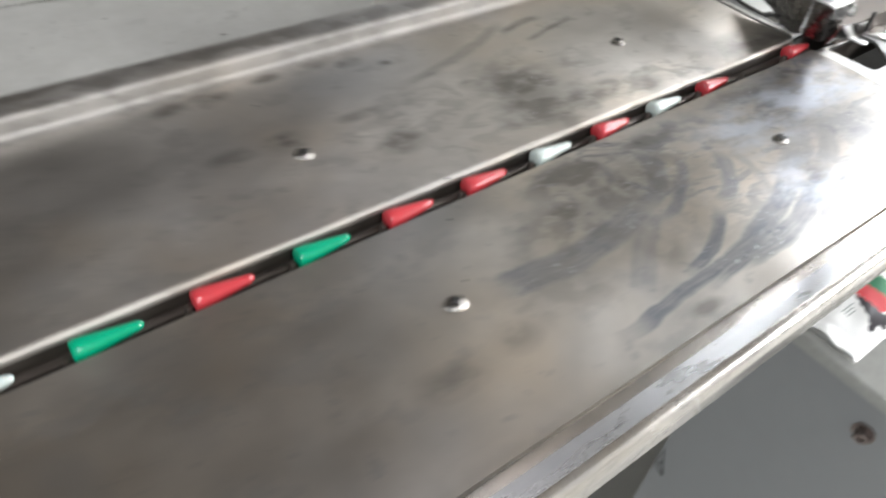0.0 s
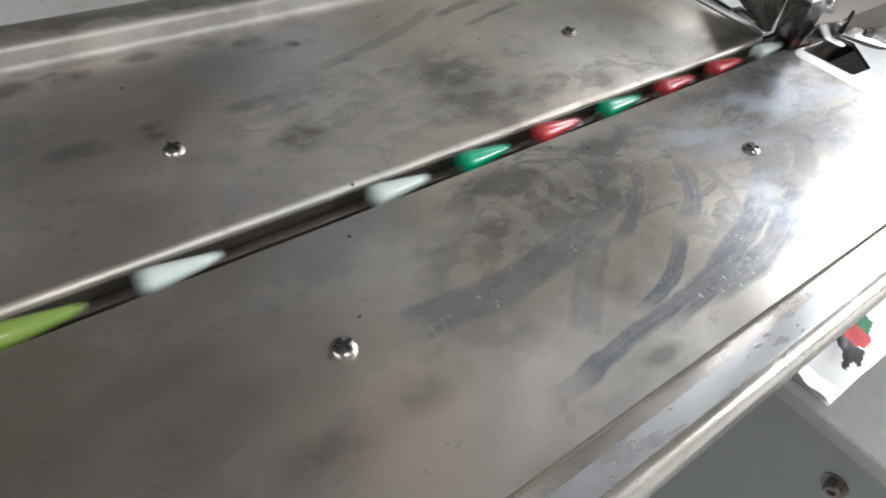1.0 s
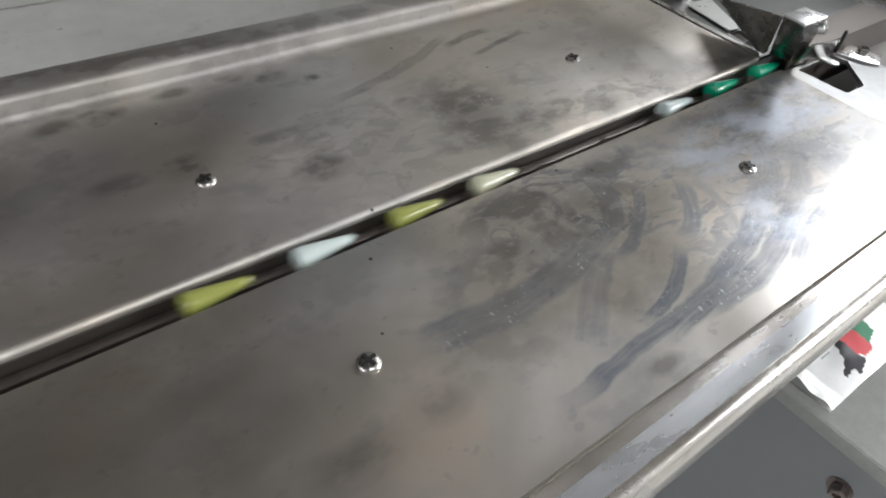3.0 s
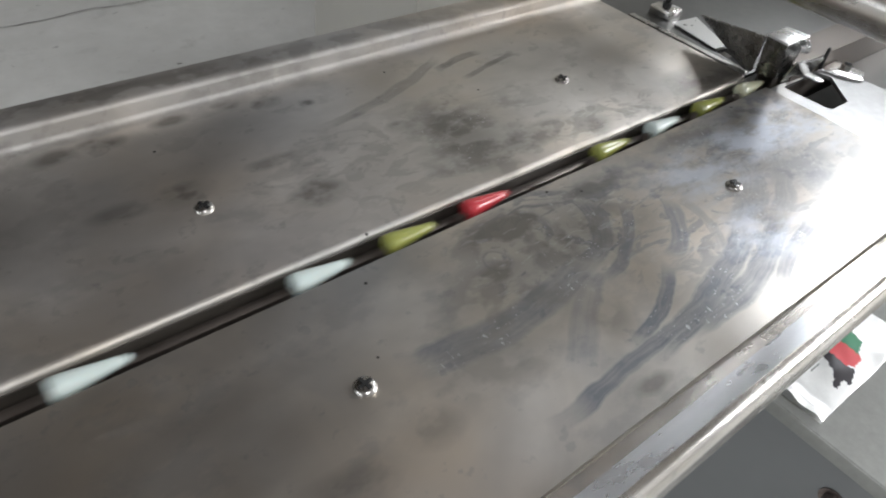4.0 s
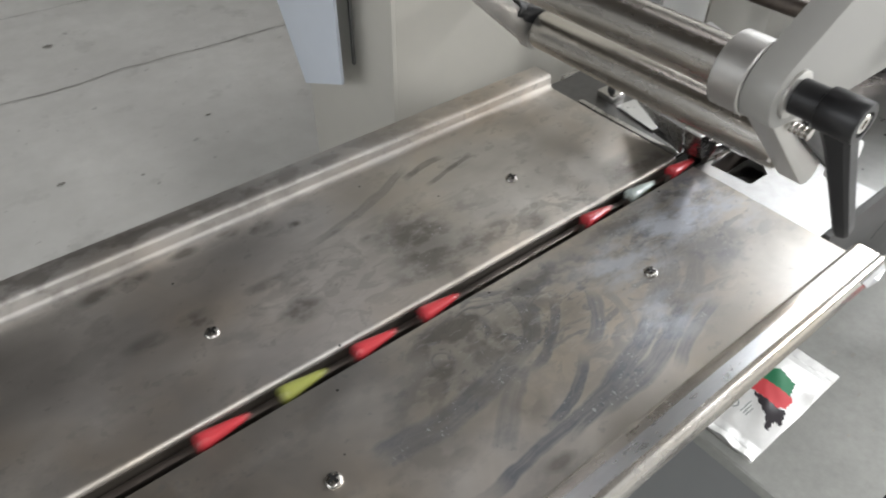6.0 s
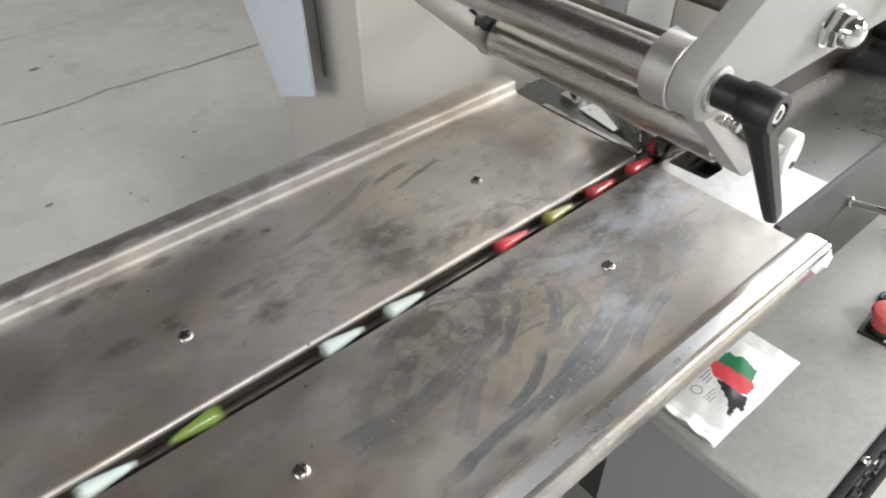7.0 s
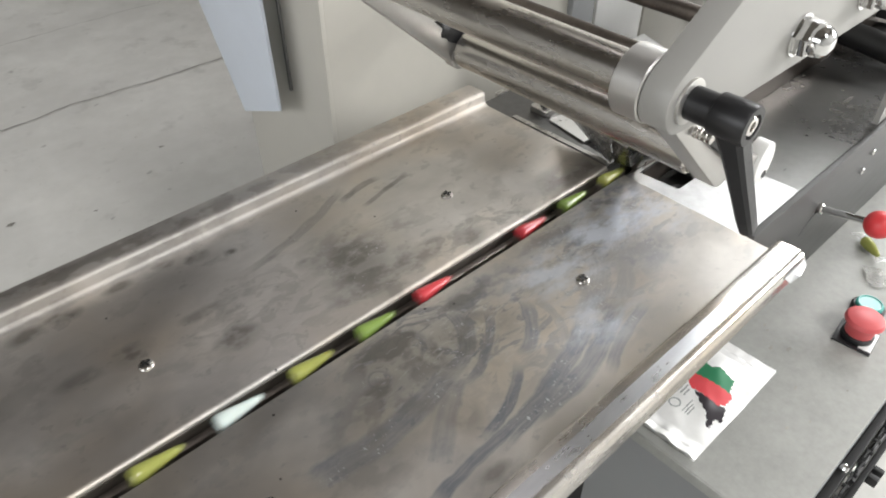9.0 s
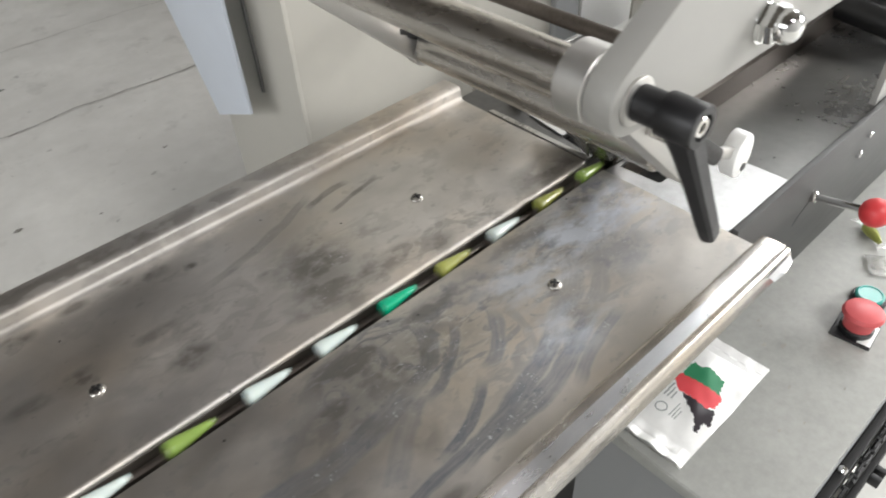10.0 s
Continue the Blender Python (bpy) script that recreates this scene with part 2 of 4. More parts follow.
    chips = math_node(nt, "MULTIPLY", math_node(nt, "MULTIPLY", chips, thick), span(nt, noise_tex(nt, 34, 3), 0.50, 0.60, 0.0, 1.0))
    if pale is not None:
        chips = math_node(nt, "MAXIMUM", chips, pale)
    nt.links.new(mixed(nt, chips, soiled, (0.86, 0.87, 0.90)), p.inputs["Base Color"])
    r = math_node(nt, "ADD", span(nt, clouds, 0.3, 0.7, rough - 0.05, rough + 0.07), math_node(nt, "MULTIPLY", dirt, 0.09))
    r = math_node(nt, "ADD", r, span(nt, brush, 0.3, 0.7, -0.015, 0.015))
    fleck = math_node(nt, "MULTIPLY", chips, 0.12)
    plain = nt.nodes.new("ShaderNodeSeparateXYZ")
    nt.links.new(co.outputs["Object"], plain.inputs[0])
    bent = span(nt, math_node(nt, "ABSOLUTE", plain.outputs["Y"]), fold, fold + 0.004, 1.0, polish)
    if not sheen:
        bent = math_node(nt, "MULTIPLY", bent, span(nt, plain.outputs["Y"], 0.0125, 0.0150, 1.5, 1.0))
    nt.links.new(math_node(nt, "MULTIPLY", math_node(nt, "ADD", r, fleck), bent), p.inputs["Roughness"])
    nt.links.new(math_node(nt, "SUBTRACT", span(nt, dirt, 0, 1, 0.93, 0.80), math_node(nt, "MULTIPLY", chips, 0.4)), p.inputs["Metallic"])
    h = math_node(nt, "ADD", math_node(nt, "MULTIPLY", brush, 0.25), math_node(nt, "MULTIPLY", clouds, 0.9))
    bumped(nt, p, h, 0.07, 0.0012)
    return m


PLATE_LEFT = smeared_plate("dull stained stainless", [
    ((0.200, 0.130), (0.222, 0.136), (0.241, 0.137), 0.006, 0.8), ((0.210, 0.112), (0.238, 0.119), (0.263, 0.124), 0.0045, 0.75),
    ((0.096, 0.107), (0.150, 0.119), (0.205, 0.143), 0.008, 0.6)],
    # blot at x 0.37 and spot at x 0.385 paint in the roller's dark reflection
    [(0.165, 0.058, 0.045, 0.050, 0.8), (0.37, 0.03, 0.05, 0.018, 0.6), (-0.07, 0.05, 0.05, 0.012, 0.5)],
    [(-0.150, 0.177, 0.52, 0.017, 0.7), (0.163, 0.066, 0.022, 0.032, 0.75), (0.202, 0.034, 0.045, 0.012, 0.7), (0.150, 0.036, 0.035, 0.014, 0.6), (0.075, 0.148, 0.011, 0.007, 0.95), (0.097, 0.1355, 0.006, 0.004, 0.9), (0.052, 0.1565, 0.009, 0.005, 0.85),
     (0.017, 0.156, 0.013, 0.006, 0.75), (-0.023, 0.152, 0.014, 0.008, 0.85), (-0.048, 0.151, 0.014, 0.008, 0.75), (0.056, 0.052, 0.018, 0.011, 0.8), (0.049, 0.090, 0.018, 0.006, 0.55), (0.134, 0.084, 0.012, 0.008, 0.75),
     (-0.004, 0.088, 0.018, 0.011, 0.75), (-0.034, 0.089, 0.020, 0.008, 0.5), (0.242, 0.024, 0.022, 0.010, 0.7), (0.385, 0.022, 0.03, 0.010, 0.6)],
    [], [(0.14, 0.06, 0.14, 0.05, 0.35), (0.26, 0.03, 0.07, 0.02, 0.5)],
    (0.56, 0.538, 0.507), 0.36, (0.19, 0.18, 0.165), 0, 0.159, 1.5)
PLATE_RIGHT = smeared_plate("smeared bright stainless", [
    ((0.066, -0.125), (0.127, -0.121), (0.202, -0.114), 0.008, 1.0), ((0.127, -0.124), (0.193, -0.112), (0.244, -0.093), 0.013, 0.95), ((0.152, -0.124), (0.212, -0.121), (0.272, -0.098), 0.013, 0.9),
    ((0.122, -0.115), (0.157, -0.104), (0.177, -0.093), 0.007, 0.95), ((0.187, -0.087), (0.209, -0.074), (0.222, -0.056), 0.009, 0.9), ((0.218, -0.133), (0.248, -0.122), (0.284, -0.114), 0.008, 0.8),
    ((0.029, -0.069), (0.092, -0.074), (0.145, -0.063), 0.016, 0.75), ((0.140, -0.065), (0.172, -0.048), (0.178, -0.023), 0.012, 0.85), ((0.145, -0.079), (0.180, -0.062), (0.195, -0.044), 0.007, 0.85),
    ((0.229, -0.062), (0.227, -0.081), (0.210, -0.100), 0.007, 0.5), ((0.090, -0.111), (0.114, -0.091), (0.141, -0.072), 0.013, 0.55), ((0.129, -0.021), (0.132, -0.043), (0.147, -0.036), 0.008, 0.85),
    ((0.244, -0.093), (0.285, -0.072), (0.312, -0.045), 0.018, 0.6), ((0.272, -0.098), (0.300, -0.086), (0.330, -0.060), 0.012, 0.55), ((0.094, -0.036), (0.098, -0.047), (0.111, -0.043), 0.006, 0.75)],
    [(0.205, -0.026, 0.065, 0.020, 0.9), (0.30, -0.036, 0.085, 0.032, 0.85), (0.37, -0.022, 0.045, 0.030, 0.95), (0.335, -0.075, 0.06, 0.03, 0.6), (0.12, -0.04, 0.07, 0.035, 0.5)],
    [(0.150, -0.045, 0.065, 0.032, 0.6), (0.100, -0.060, 0.060, 0.030, 0.5), (0.060, -0.085, 0.045, 0.020, 0.4), (0.125, -0.024, 0.045, 0.017, 0.85), (0.160, -0.038, 0.022, 0.010, 0.7), (0.196, -0.022, 0.030, 0.009, 0.7), (0.100, -0.046, 0.022, 0.009, 0.8), (0.140, -0.046, 0.016, 0.010, 0.8), (0.165, -0.047, 0.010, 0.006, 0.8), (0.30, -0.016, 0.035, 0.008, 0.6),
     (0.355, -0.022, 0.025, 0.010, 0.55), (0.125, -0.095, 0.014, 0.016, 0.5), (0.110, -0.135, 0.012, 0.005, 0.6), (0.018, -0.095, 0.016, 0.012, 0.45), (-0.02, -0.10, 0.022, 0.010, 0.4), (0.09, -0.075, 0.045, 0.012, 0.5)],
    [(0.340, -0.040, 0.075, 0.034, 0.9), (0.270, -0.050, 0.060, 0.030, 0.75), (0.250, -0.100, 0.040, 0.025, 0.6), (0.385, -0.050, 0.030, 0.040, 0.7)],
    [(0.150, -0.040, 0.085, 0.045, 1.0), (0.240, -0.070, 0.100, 0.060, 0.75), (0.330, -0.045, 0.095, 0.050, 0.9)],
    (0.60, 0.573, 0.537), 0.35, (0.205, 0.215, 0.236), 3, 0.1445, 0.7)


def tape_material():
    m, nt, p = nodes_of("shiny tape")
    patch = math_node(nt, "ADD", span(nt, noise_tex(nt, 42, 3, (0.8, 2.0, 1), 0.5), 0.44, 0.60, 0, 0.6), span(nt, noise_tex(nt, 420, 3, (0.012, 1, 1)), 0.35, 0.65, 0, 0.3))
    fine = noise_tex(nt, 160, 4, (0.3, 1, 1))
    nt.links.new(mixed(nt, patch, (0.62, 0.63, 0.645), (0.54, 0.552, 0.575)), p.inputs["Base Color"])
    nt.links.new(math_node(nt, "ADD", span(nt, patch, 0, 1, 0.27, 0.34), span(nt, fine, 0.3, 0.7, -0.04, 0.05)), p.inputs["Roughness"])
    p.inputs["Metallic"].default_value = 0.9
    bumped(nt, p, fine, 0.03, 0.0005)
    return m


TAPE = tape_material()


def candy_material(name, color):
    m, nt, p = nodes_of(name)
    n = noise_tex(nt, 250, 3)
    lo = tuple(c * 0.88 for c in color)
    nt.links.new(mixed(nt, n, lo, color), p.inputs["Base Color"])
    p.inputs["Roughness"].default_value = 0.22
    p.inputs["Subsurface Weight"].default_value = 0.15
    p.inputs["Subsurface Radius"].default_value = (0.003, 0.002, 0.0015)
    bumped(nt, p, n, 0.1, 0.0003)
    return m


CANDY = {
    "r": ("red", candy_material("red sugar", (0.52, 0.05, 0.06))),
    "g": ("green", candy_material("green sugar", (0.0, 0.34, 0.18))),
    "l": ("lime green", candy_material("lime sugar", (0.19, 0.28, 0.065))),
    "y": ("yellow-green", candy_material("yellow sugar", (0.29, 0.305, 0.08))),
    "w": ("white", candy_material("white sugar", (0.54, 0.61, 0.58))),
    "c": ("cream", candy_material("cream sugar", (0.50, 0.50, 0.36))),
}


# ---- mesh helpers ----
def add_box(bm, x0, x1, y0, y1, z0, z1, bevel=0.0, seg=2):
    r = bmesh.ops.create_cube(bm, size=1.0)
    vs = r["verts"]
    bmesh.ops.scale(bm, vec=(x1 - x0, y1 - y0, z1 - z0), verts=vs)
    bmesh.ops.translate(bm, vec=((x0 + x1) / 2, (y0 + y1) / 2, (z0 + z1) / 2), verts=vs)
    if bevel:
        es = list({e for v in vs for e in v.link_edges})
        bmesh.ops.bevel(bm, geom=es, offset=bevel, segments=seg, affect="EDGES", profile=0.5)


def add_prism(bm, outline, axis, a, b, bevel=0.0):
    """An outline of (u, v) pushed from a to b along an axis: x: (y, z), y: (x, z), z: (x, y)."""
    def at(u, v, w):
        return {"x": (w, u, v), "y": (u, w, v), "z": (u, v, w)}[axis]
    low = [bm.verts.new(at(u, v, a)) for u, v in outline]
    high = [bm.verts.new(at(u, v, b)) for u, v in outline]
    n = len(outline)
    faces = [bm.faces.new(low[::-1]), bm.faces.new(high)]
    faces += [bm.faces.new((low[i], low[(i + 1) % n], high[(i + 1) % n], high[i])) for i in range(n)]
    bmesh.ops.recalc_face_normals(bm, faces=faces)
    if bevel:
        es = list({e for f in faces[:2] for e in f.edges})
        bmesh.ops.bevel(bm, geom=es, offset=bevel, segments=2, affect="EDGES", profile=0.5)


def add_lathe(bm, profile, m=Matrix(), steps=28):
    """A profile of (radius, height) turned about z, then set by m."""
    rings = []
    for r, z in profile:
        if r <= 1e-6:
            rings.append([bm.verts.new(m @ Vector((0, 0, z)))])
        else:
            rings.append([bm.verts.new(m @ Vector((r * math.cos(2 * math.pi * i / steps), r * math.sin(2 * math.pi * i / steps), z))) for i in range(steps)])
    faces = []
    for p, q in zip(rings, rings[1:]):
        for i in range(steps):
            j = (i + 1) % steps
            ring = [p[i % len(p)], p[j % len(p)], q[j % len(q)], q[i % len(q)]]
            ring = list(dict.fromkeys(ring))
            if len(ring) > 2:
                faces.append(bm.faces.new(ring))
    for ring, end in ((rings[0], True), (rings[-1], False)):
        if len(ring) > 1:
            faces.append(bm.faces.new(ring[::-1] if end else ring))
    bmesh.ops.recalc_face_normals(bm, faces=faces)


def to_mesh(name, bm, material, smooth=True):
    me = bpy.data.meshes.new(name)
    bm.to_mesh(me)
    bm.free()
    me.materials.append(material)
    if smooth:
        me.shade_smooth()
        me.set_sharp_from_angle(angle=radians(35))
    return me


def part(name, bm, material, parent, label="", smooth=True):
    ob = new(name, to_mesh(name, bm, material, smooth))
    ob.parent = parent
    return tagged(ob, label)


def thing(name, bm, material, label, category, group="", kind="", smooth=True):
    return tagged(new(name, to_mesh(name, bm, material, smooth)), label, category, group, kind)


def empty(name, label, category, group="", m=Matrix(), kind=""):
    ob = new(name)
    ob.matrix_world = m
    return tagged(ob, label, category, group, kind)


def box(*a, **k):
    bm = bmesh.new()
    add_box(bm, *a, **k)
    return bm


def prism(*a, **k):
    bm = bmesh.new()
    add_prism(bm, *a, **k)
    return bm


def lathe(*a, **k):
    bm = bmesh.new()
    add_lathe(bm, *a, **k)
    return bm


def folded_sheet(points, faces, thick):
    """Thin sheet metal through the corners given, thickened to both sides."""
    bm = bmesh.new()
    vs = [bm.verts.new(p) for p in points]
    for f in faces:
        bm.faces.new([vs[i] for i in f])
    bmesh.ops.recalc_face_normals(bm, faces=bm.faces[:])
    bmesh.ops.solidify(bm, geom=bm.faces[:], thickness=thick)
    return bm


ALONG_Y = pose(0, 0, 0, -90, 0, 0)   # turns z into y


# ---- the hall ----
def hall():
    thing("floor", box(-7, 7, -6, 6, -0.1, 0), CONCRETE, "pale grey trowelled concrete floor with fine cracks and spots", "floor", kind="structure")
    roof = bmesh.new()
    for x0, x1, y0, y1 in ((-7, 7, -3.6, 1.8), (-7, 7, 3.4, 6), (-7, 1.4, 1.8, 3.4), (3.0, 7, 1.8, 3.4), (-7, 7, -6, -5.8), (-7, -1.0, -5.8, -3.6), (0.8, 7, -5.8, -3.6)):
        add_box(roof, x0, x1, y0, y1, 6.5, 6.6)
    thing("ceiling", roof, ROOF, "plain grey sheet metal roof underside with a skylight and an opening for an added lamp", "ceiling", kind="structure")

    def wall(name, along, at, a, b, lo, hi, u0, u1):
        """A wall 0.2 thick with one high window opening from u0 to u1 and lo to hi."""
        bm = bmesh.new()
        pieces = [(a, u0, 0, 6.5), (u1, b, 0, 6.5), (u0, u1, 0, lo), (u0, u1, hi, 6.5)] if lo else [(a, b, 0, 6.5)]
        if name == "wall_east":
            pieces = [(a, -5.6, 0, 6.5), (-5.6, -2.2, 0, 2.0), (-5.6, -2.2, 4.2, 6.5), (-2.2, u0, 0, 6.5)] + pieces[1:]
        for p, q, z0, z1 in pieces:
            if along == "x":
                add_box(bm, p, q, at - 0.1, at + 0.1, z0, z1)
            else:
                add_box(bm, at - 0.1, at + 0.1, p, q, z0, z1)
        thing(name, bm, ROOF if name == "wall_north" else PLASTER, "plain grey hall wall" if name == "wall_north" else "plain white hall wall" if name == "wall_south" else "plain white hall wall with high windows", "wall", kind="structure")

    wall("wall_north", "x", 6.1, -7, 7, 0, 0, 0, 0)
    wall("wall_south", "x", -6.1, -7, 7, 0, 0, 0, 0)
    wall("wall_east", "y", 7.1, -6, 6, 3.75, 6.0, -0.4, 2.3)
    # Unseen low wall, added to keep east window light off the floor.
    thing("light_blocking_wall", box(3.61, 3.71, 0.28, 6.0, 0.0, 2.35), PLASTER, "low plain white wall added out of view to shade the floor from the east window", "wall", kind="structure")
    wall("wall_west", "y", -7.1, -6, 6, 2.5, 4.7, -4.1, 2.1)


hall()


def floor_cracks():
    rng = random.Random(5)
    bm = bmesh.new()
    for y0, x0, x1, w in ((2.315, -0.6, 1.6, 0.006), (3.05, -0.4, 1.2, 0.004)):
        pts, x, y = [], x0, y0
        while x < x1:
            pts.append((x, y, w * rng.uniform(0.4, 1.1)))
            x, y = x + rng.uniform(0.02, 0.05), y + rng.uniform(-0.008, 0.008)
        low = [bm.verts.new((px, py - pw / 2, 0.004)) for px, py, pw in pts]
        high = [bm.verts.new((px, py + pw / 2, 0.004)) for px, py, pw in pts]
        for i in range(len(pts) - 1):
            bm.faces.new((low[i], low[i + 1], high[i + 1], high[i]))
    ob = thing("floor_crack", bm, surface("crack dirt", (0.22, 0.21, 0.195), 0.9, 0, 0.3, 60, 0), "thin dark cracks in the concrete floor", "crack", kind="structure")
    bm = bmesh.new()
    for x, y, r in ((0.095, 1.72, 0.014), (0.33, 2.66, 0.022), (0.60, 1.82, 0.012), (0.30, 1.62, 0.008)):
        ring = [bm.verts.new((x + r * rng.uniform(0.5, 1.1) * math.cos(i * 0.5236), y + r * rng.uniform(0.3, 0.7) * math.sin(i * 0.5236), 0.004)) for i in range(12)]
        bm.faces.new(ring)
    thing("floor_stain", bm, surface("stain dirt", (0.20, 0.19, 0.17), 0.8, 0, 0.3, 60, 0), "small dark oil spots on the concrete floor", "stain", kind="structure")


floor_cracks()

# ---- the infeed table ----
DECK = 0.90
X0, X1 = -2.9, 0.405


def infeed_table():
    t = empty("infeed_table", "long stainless steel infeed table with a candy channel", "infeed table")
    left = [(0.0105, DECK - 0.024), (0.0105, DECK - 0.0028), (0.0108, DECK - 0.0017), (0.0115, DECK - 0.0008), (0.0126, DECK - 0.0002), (0.0138, DECK), (0.1590, DECK), (0.1618, DECK + 0.0003), (0.1640, DECK + 0.0012),
            (0.1654, DECK + 0.0025), (0.1661, DECK + 0.0042), (0.1662, DECK + 0.0100), (0.1668, DECK + 0.0114), (0.1679, DECK + 0.0125), (0.1695, DECK + 0.0131), (0.1712, DECK + 0.0134), (0.1885, DECK + 0.0132), (0.1898, DECK + 0.0127), (0.1905, DECK + 0.0115),
            (0.1905, DECK - 0.03), (0.1890, DECK - 0.03), (0.1890, DECK + 0.0112), (0.1714, DECK + 0.0117), (0.1688, DECK + 0.0100), (0.1674, DECK + 0.0020), (0.1640, DECK - 0.0020), (0.0120, DECK - 0.0020), (0.0120, DECK - 0.024)]
    part("side_plate", prism(left, "x", X0, X1), PLATE_LEFT, t, "dull stained stainless plate with a raised outer edge")
    right = [(-0.0062, DECK - 0.024), (-0.0062, DECK - 0.0010), (-0.0066, DECK - 0.0003), (-0.0074, DECK), (-0.1440, DECK), (-0.1448, DECK + 0.0002), (-0.1454, DECK + 0.0008), (-0.1457, DECK + 0.0018),
             (-0.1463, DECK + 0.0092), (-0.1468, DECK + 0.0103), (-0.1477, DECK + 0.0110), (-0.1490, DECK + 0.0113), (-0.1632, DECK + 0.0120), (-0.1656, DECK + 0.0115), (-0.1676, DECK + 0.0102), (-0.1690, DECK + 0.0083), (-0.1698, DECK + 0.0060), (-0.1700, DECK + 0.0035),
             (-0.1700, DECK - 0.0070), (-0.1685, DECK - 0.0070), (-0.1685, DECK + 0.0035), (-0.1672, DECK + 0.0078), (-0.1632, DECK + 0.0105), (-0.1488, DECK + 0.0098), (-0.1478, DECK + 0.0088), (-0.1470, DECK - 0.0012), (-0.1450, DECK - 0.0020), (-0.0076, DECK - 0.0020), (-0.0076, DECK - 0.024)]
    part("side_plate", prism(right, "x", X0, X1), PLATE_RIGHT, t, "scratched stainless plate with bright smears and a raised outer edge")
    part("edge_tape", prism([(-0.1540, DECK + 0.01150), (-0.1540, DECK + 0.01195), (-0.1634, DECK + 0.01242), (-0.1634, DECK + 0.01195)], "x", X0, X1 - 0.004), TAPE, t, "strip of shiny wrinkled tape along the raised edge")
    part("tape_end", folded_sheet([(0.372, -0.1702, 0.9075), (0.402, -0.1702, 0.9085), (0.404, -0.1725, 0.9030), (0.392, -0.1745, 0.9010), (0.380, -0.1728, 0.8995), (0.387, -0.1718, 0.9040)], [(0, 5, 4), (0, 1, 5), (1, 2, 5), (2, 3, 5), (5, 3, 4)], 0.0003), TAPE, t, "crumpled loose end of the shiny tape", smooth=False)
    for y0, y1 in ((-0.0052, -0.0010), (0.0037, 0.0090)):
        part("channel_rail", box(X0, X1 + 0.02, y0, y1, DECK - 0.014, DECK - 0.0095, bevel=0.0003), BROWN_STEEL, t, "worn brown steel strip along the channel")
    # Added strip: the channel's deep shade, with some grease, is in its colour.
    part("channel_wall", box(X0, X1, 0.0097, 0.0104, DECK - 0.0239, DECK - 0.0034, bevel=0.0002), SHADED_GREASE, t, "channel wall darkened for deep shade and grease")
    part("channel_base", box(X0, X1 + 0.02, -0.0062, 0.0105, DECK - 0.03, DECK - 0.024), DARK, t)
    # Frame is black, not grey, to paint in the shade under the table.
    part("table_frame", box(X0, X1 - 0.12, -0.09, 0.12, DECK - 0.12, DECK - 0.032, bevel=0.002), DARK, t)
    for x in (-2.7, -1.4, -0.1):
        for y in (-0.06, 0.09):
            part("leg", box(x - 0.025, x + 0.025, y - 0.025, y + 0.025, 0, DECK - 0.12, bevel=0.003), PAINT_GREY, t)
    return t


infeed_table()


SCREW = surface("worn screw steel", (0.40, 0.385, 0.36), 0.30, 1.0, 0.3, 300, 0.08, 0.0003)


def screw_data():
    bm = bmesh.new()
    add_lathe(bm, [(0.0051, 0), (0.0052, 0.0006), (0.0047, 0.0015), (0.0037, 0.0021), (0.0016, 0.0024), (0, 0.0025)], steps=24)
    return bm


def screws():
    first = empty("pan_screw", "shiny cross-head screw sunk in a steel plate", "screw", "screws of the infeed table", pose(0, 0.0715, DECK, 0, 0, 20))
    part("head", screw_data(), SCREW, first)
    for a in (0, 90):
        bm = bmesh.new()
        add_box(bm, -0.0034, 0.0034, -0.0008, 0.0008, 0.0012, 0.00295)
        bm.transform(pose(0, 0, 0, 0, 0, a))
        part("recess", bm, DARK, first)
    for i in range(1, 11):
        copy_thing(first, pose(-0.27 * i, 0.0715, DECK, 0, 0, 37 * i))
    copy_thing(first, pose(0.2695, 0.0765, DECK, 0, 0, 70))
    copy_thing(first, pose(0.2712, -0.068, DECK, 0, 0, 35))
    for i in range(0, 11):
        copy_thing(first, pose(0.006 - 0.27 * i, -0.0665, DECK, 0, 0, 12 + 41 * i))


screws()


# ---- the wrapping machine ----
GASKET = surface("grey rubber", (0.10, 0.10, 0.095), 0.7, 0.0, 0.1, 60, 0.02, 0.0003)


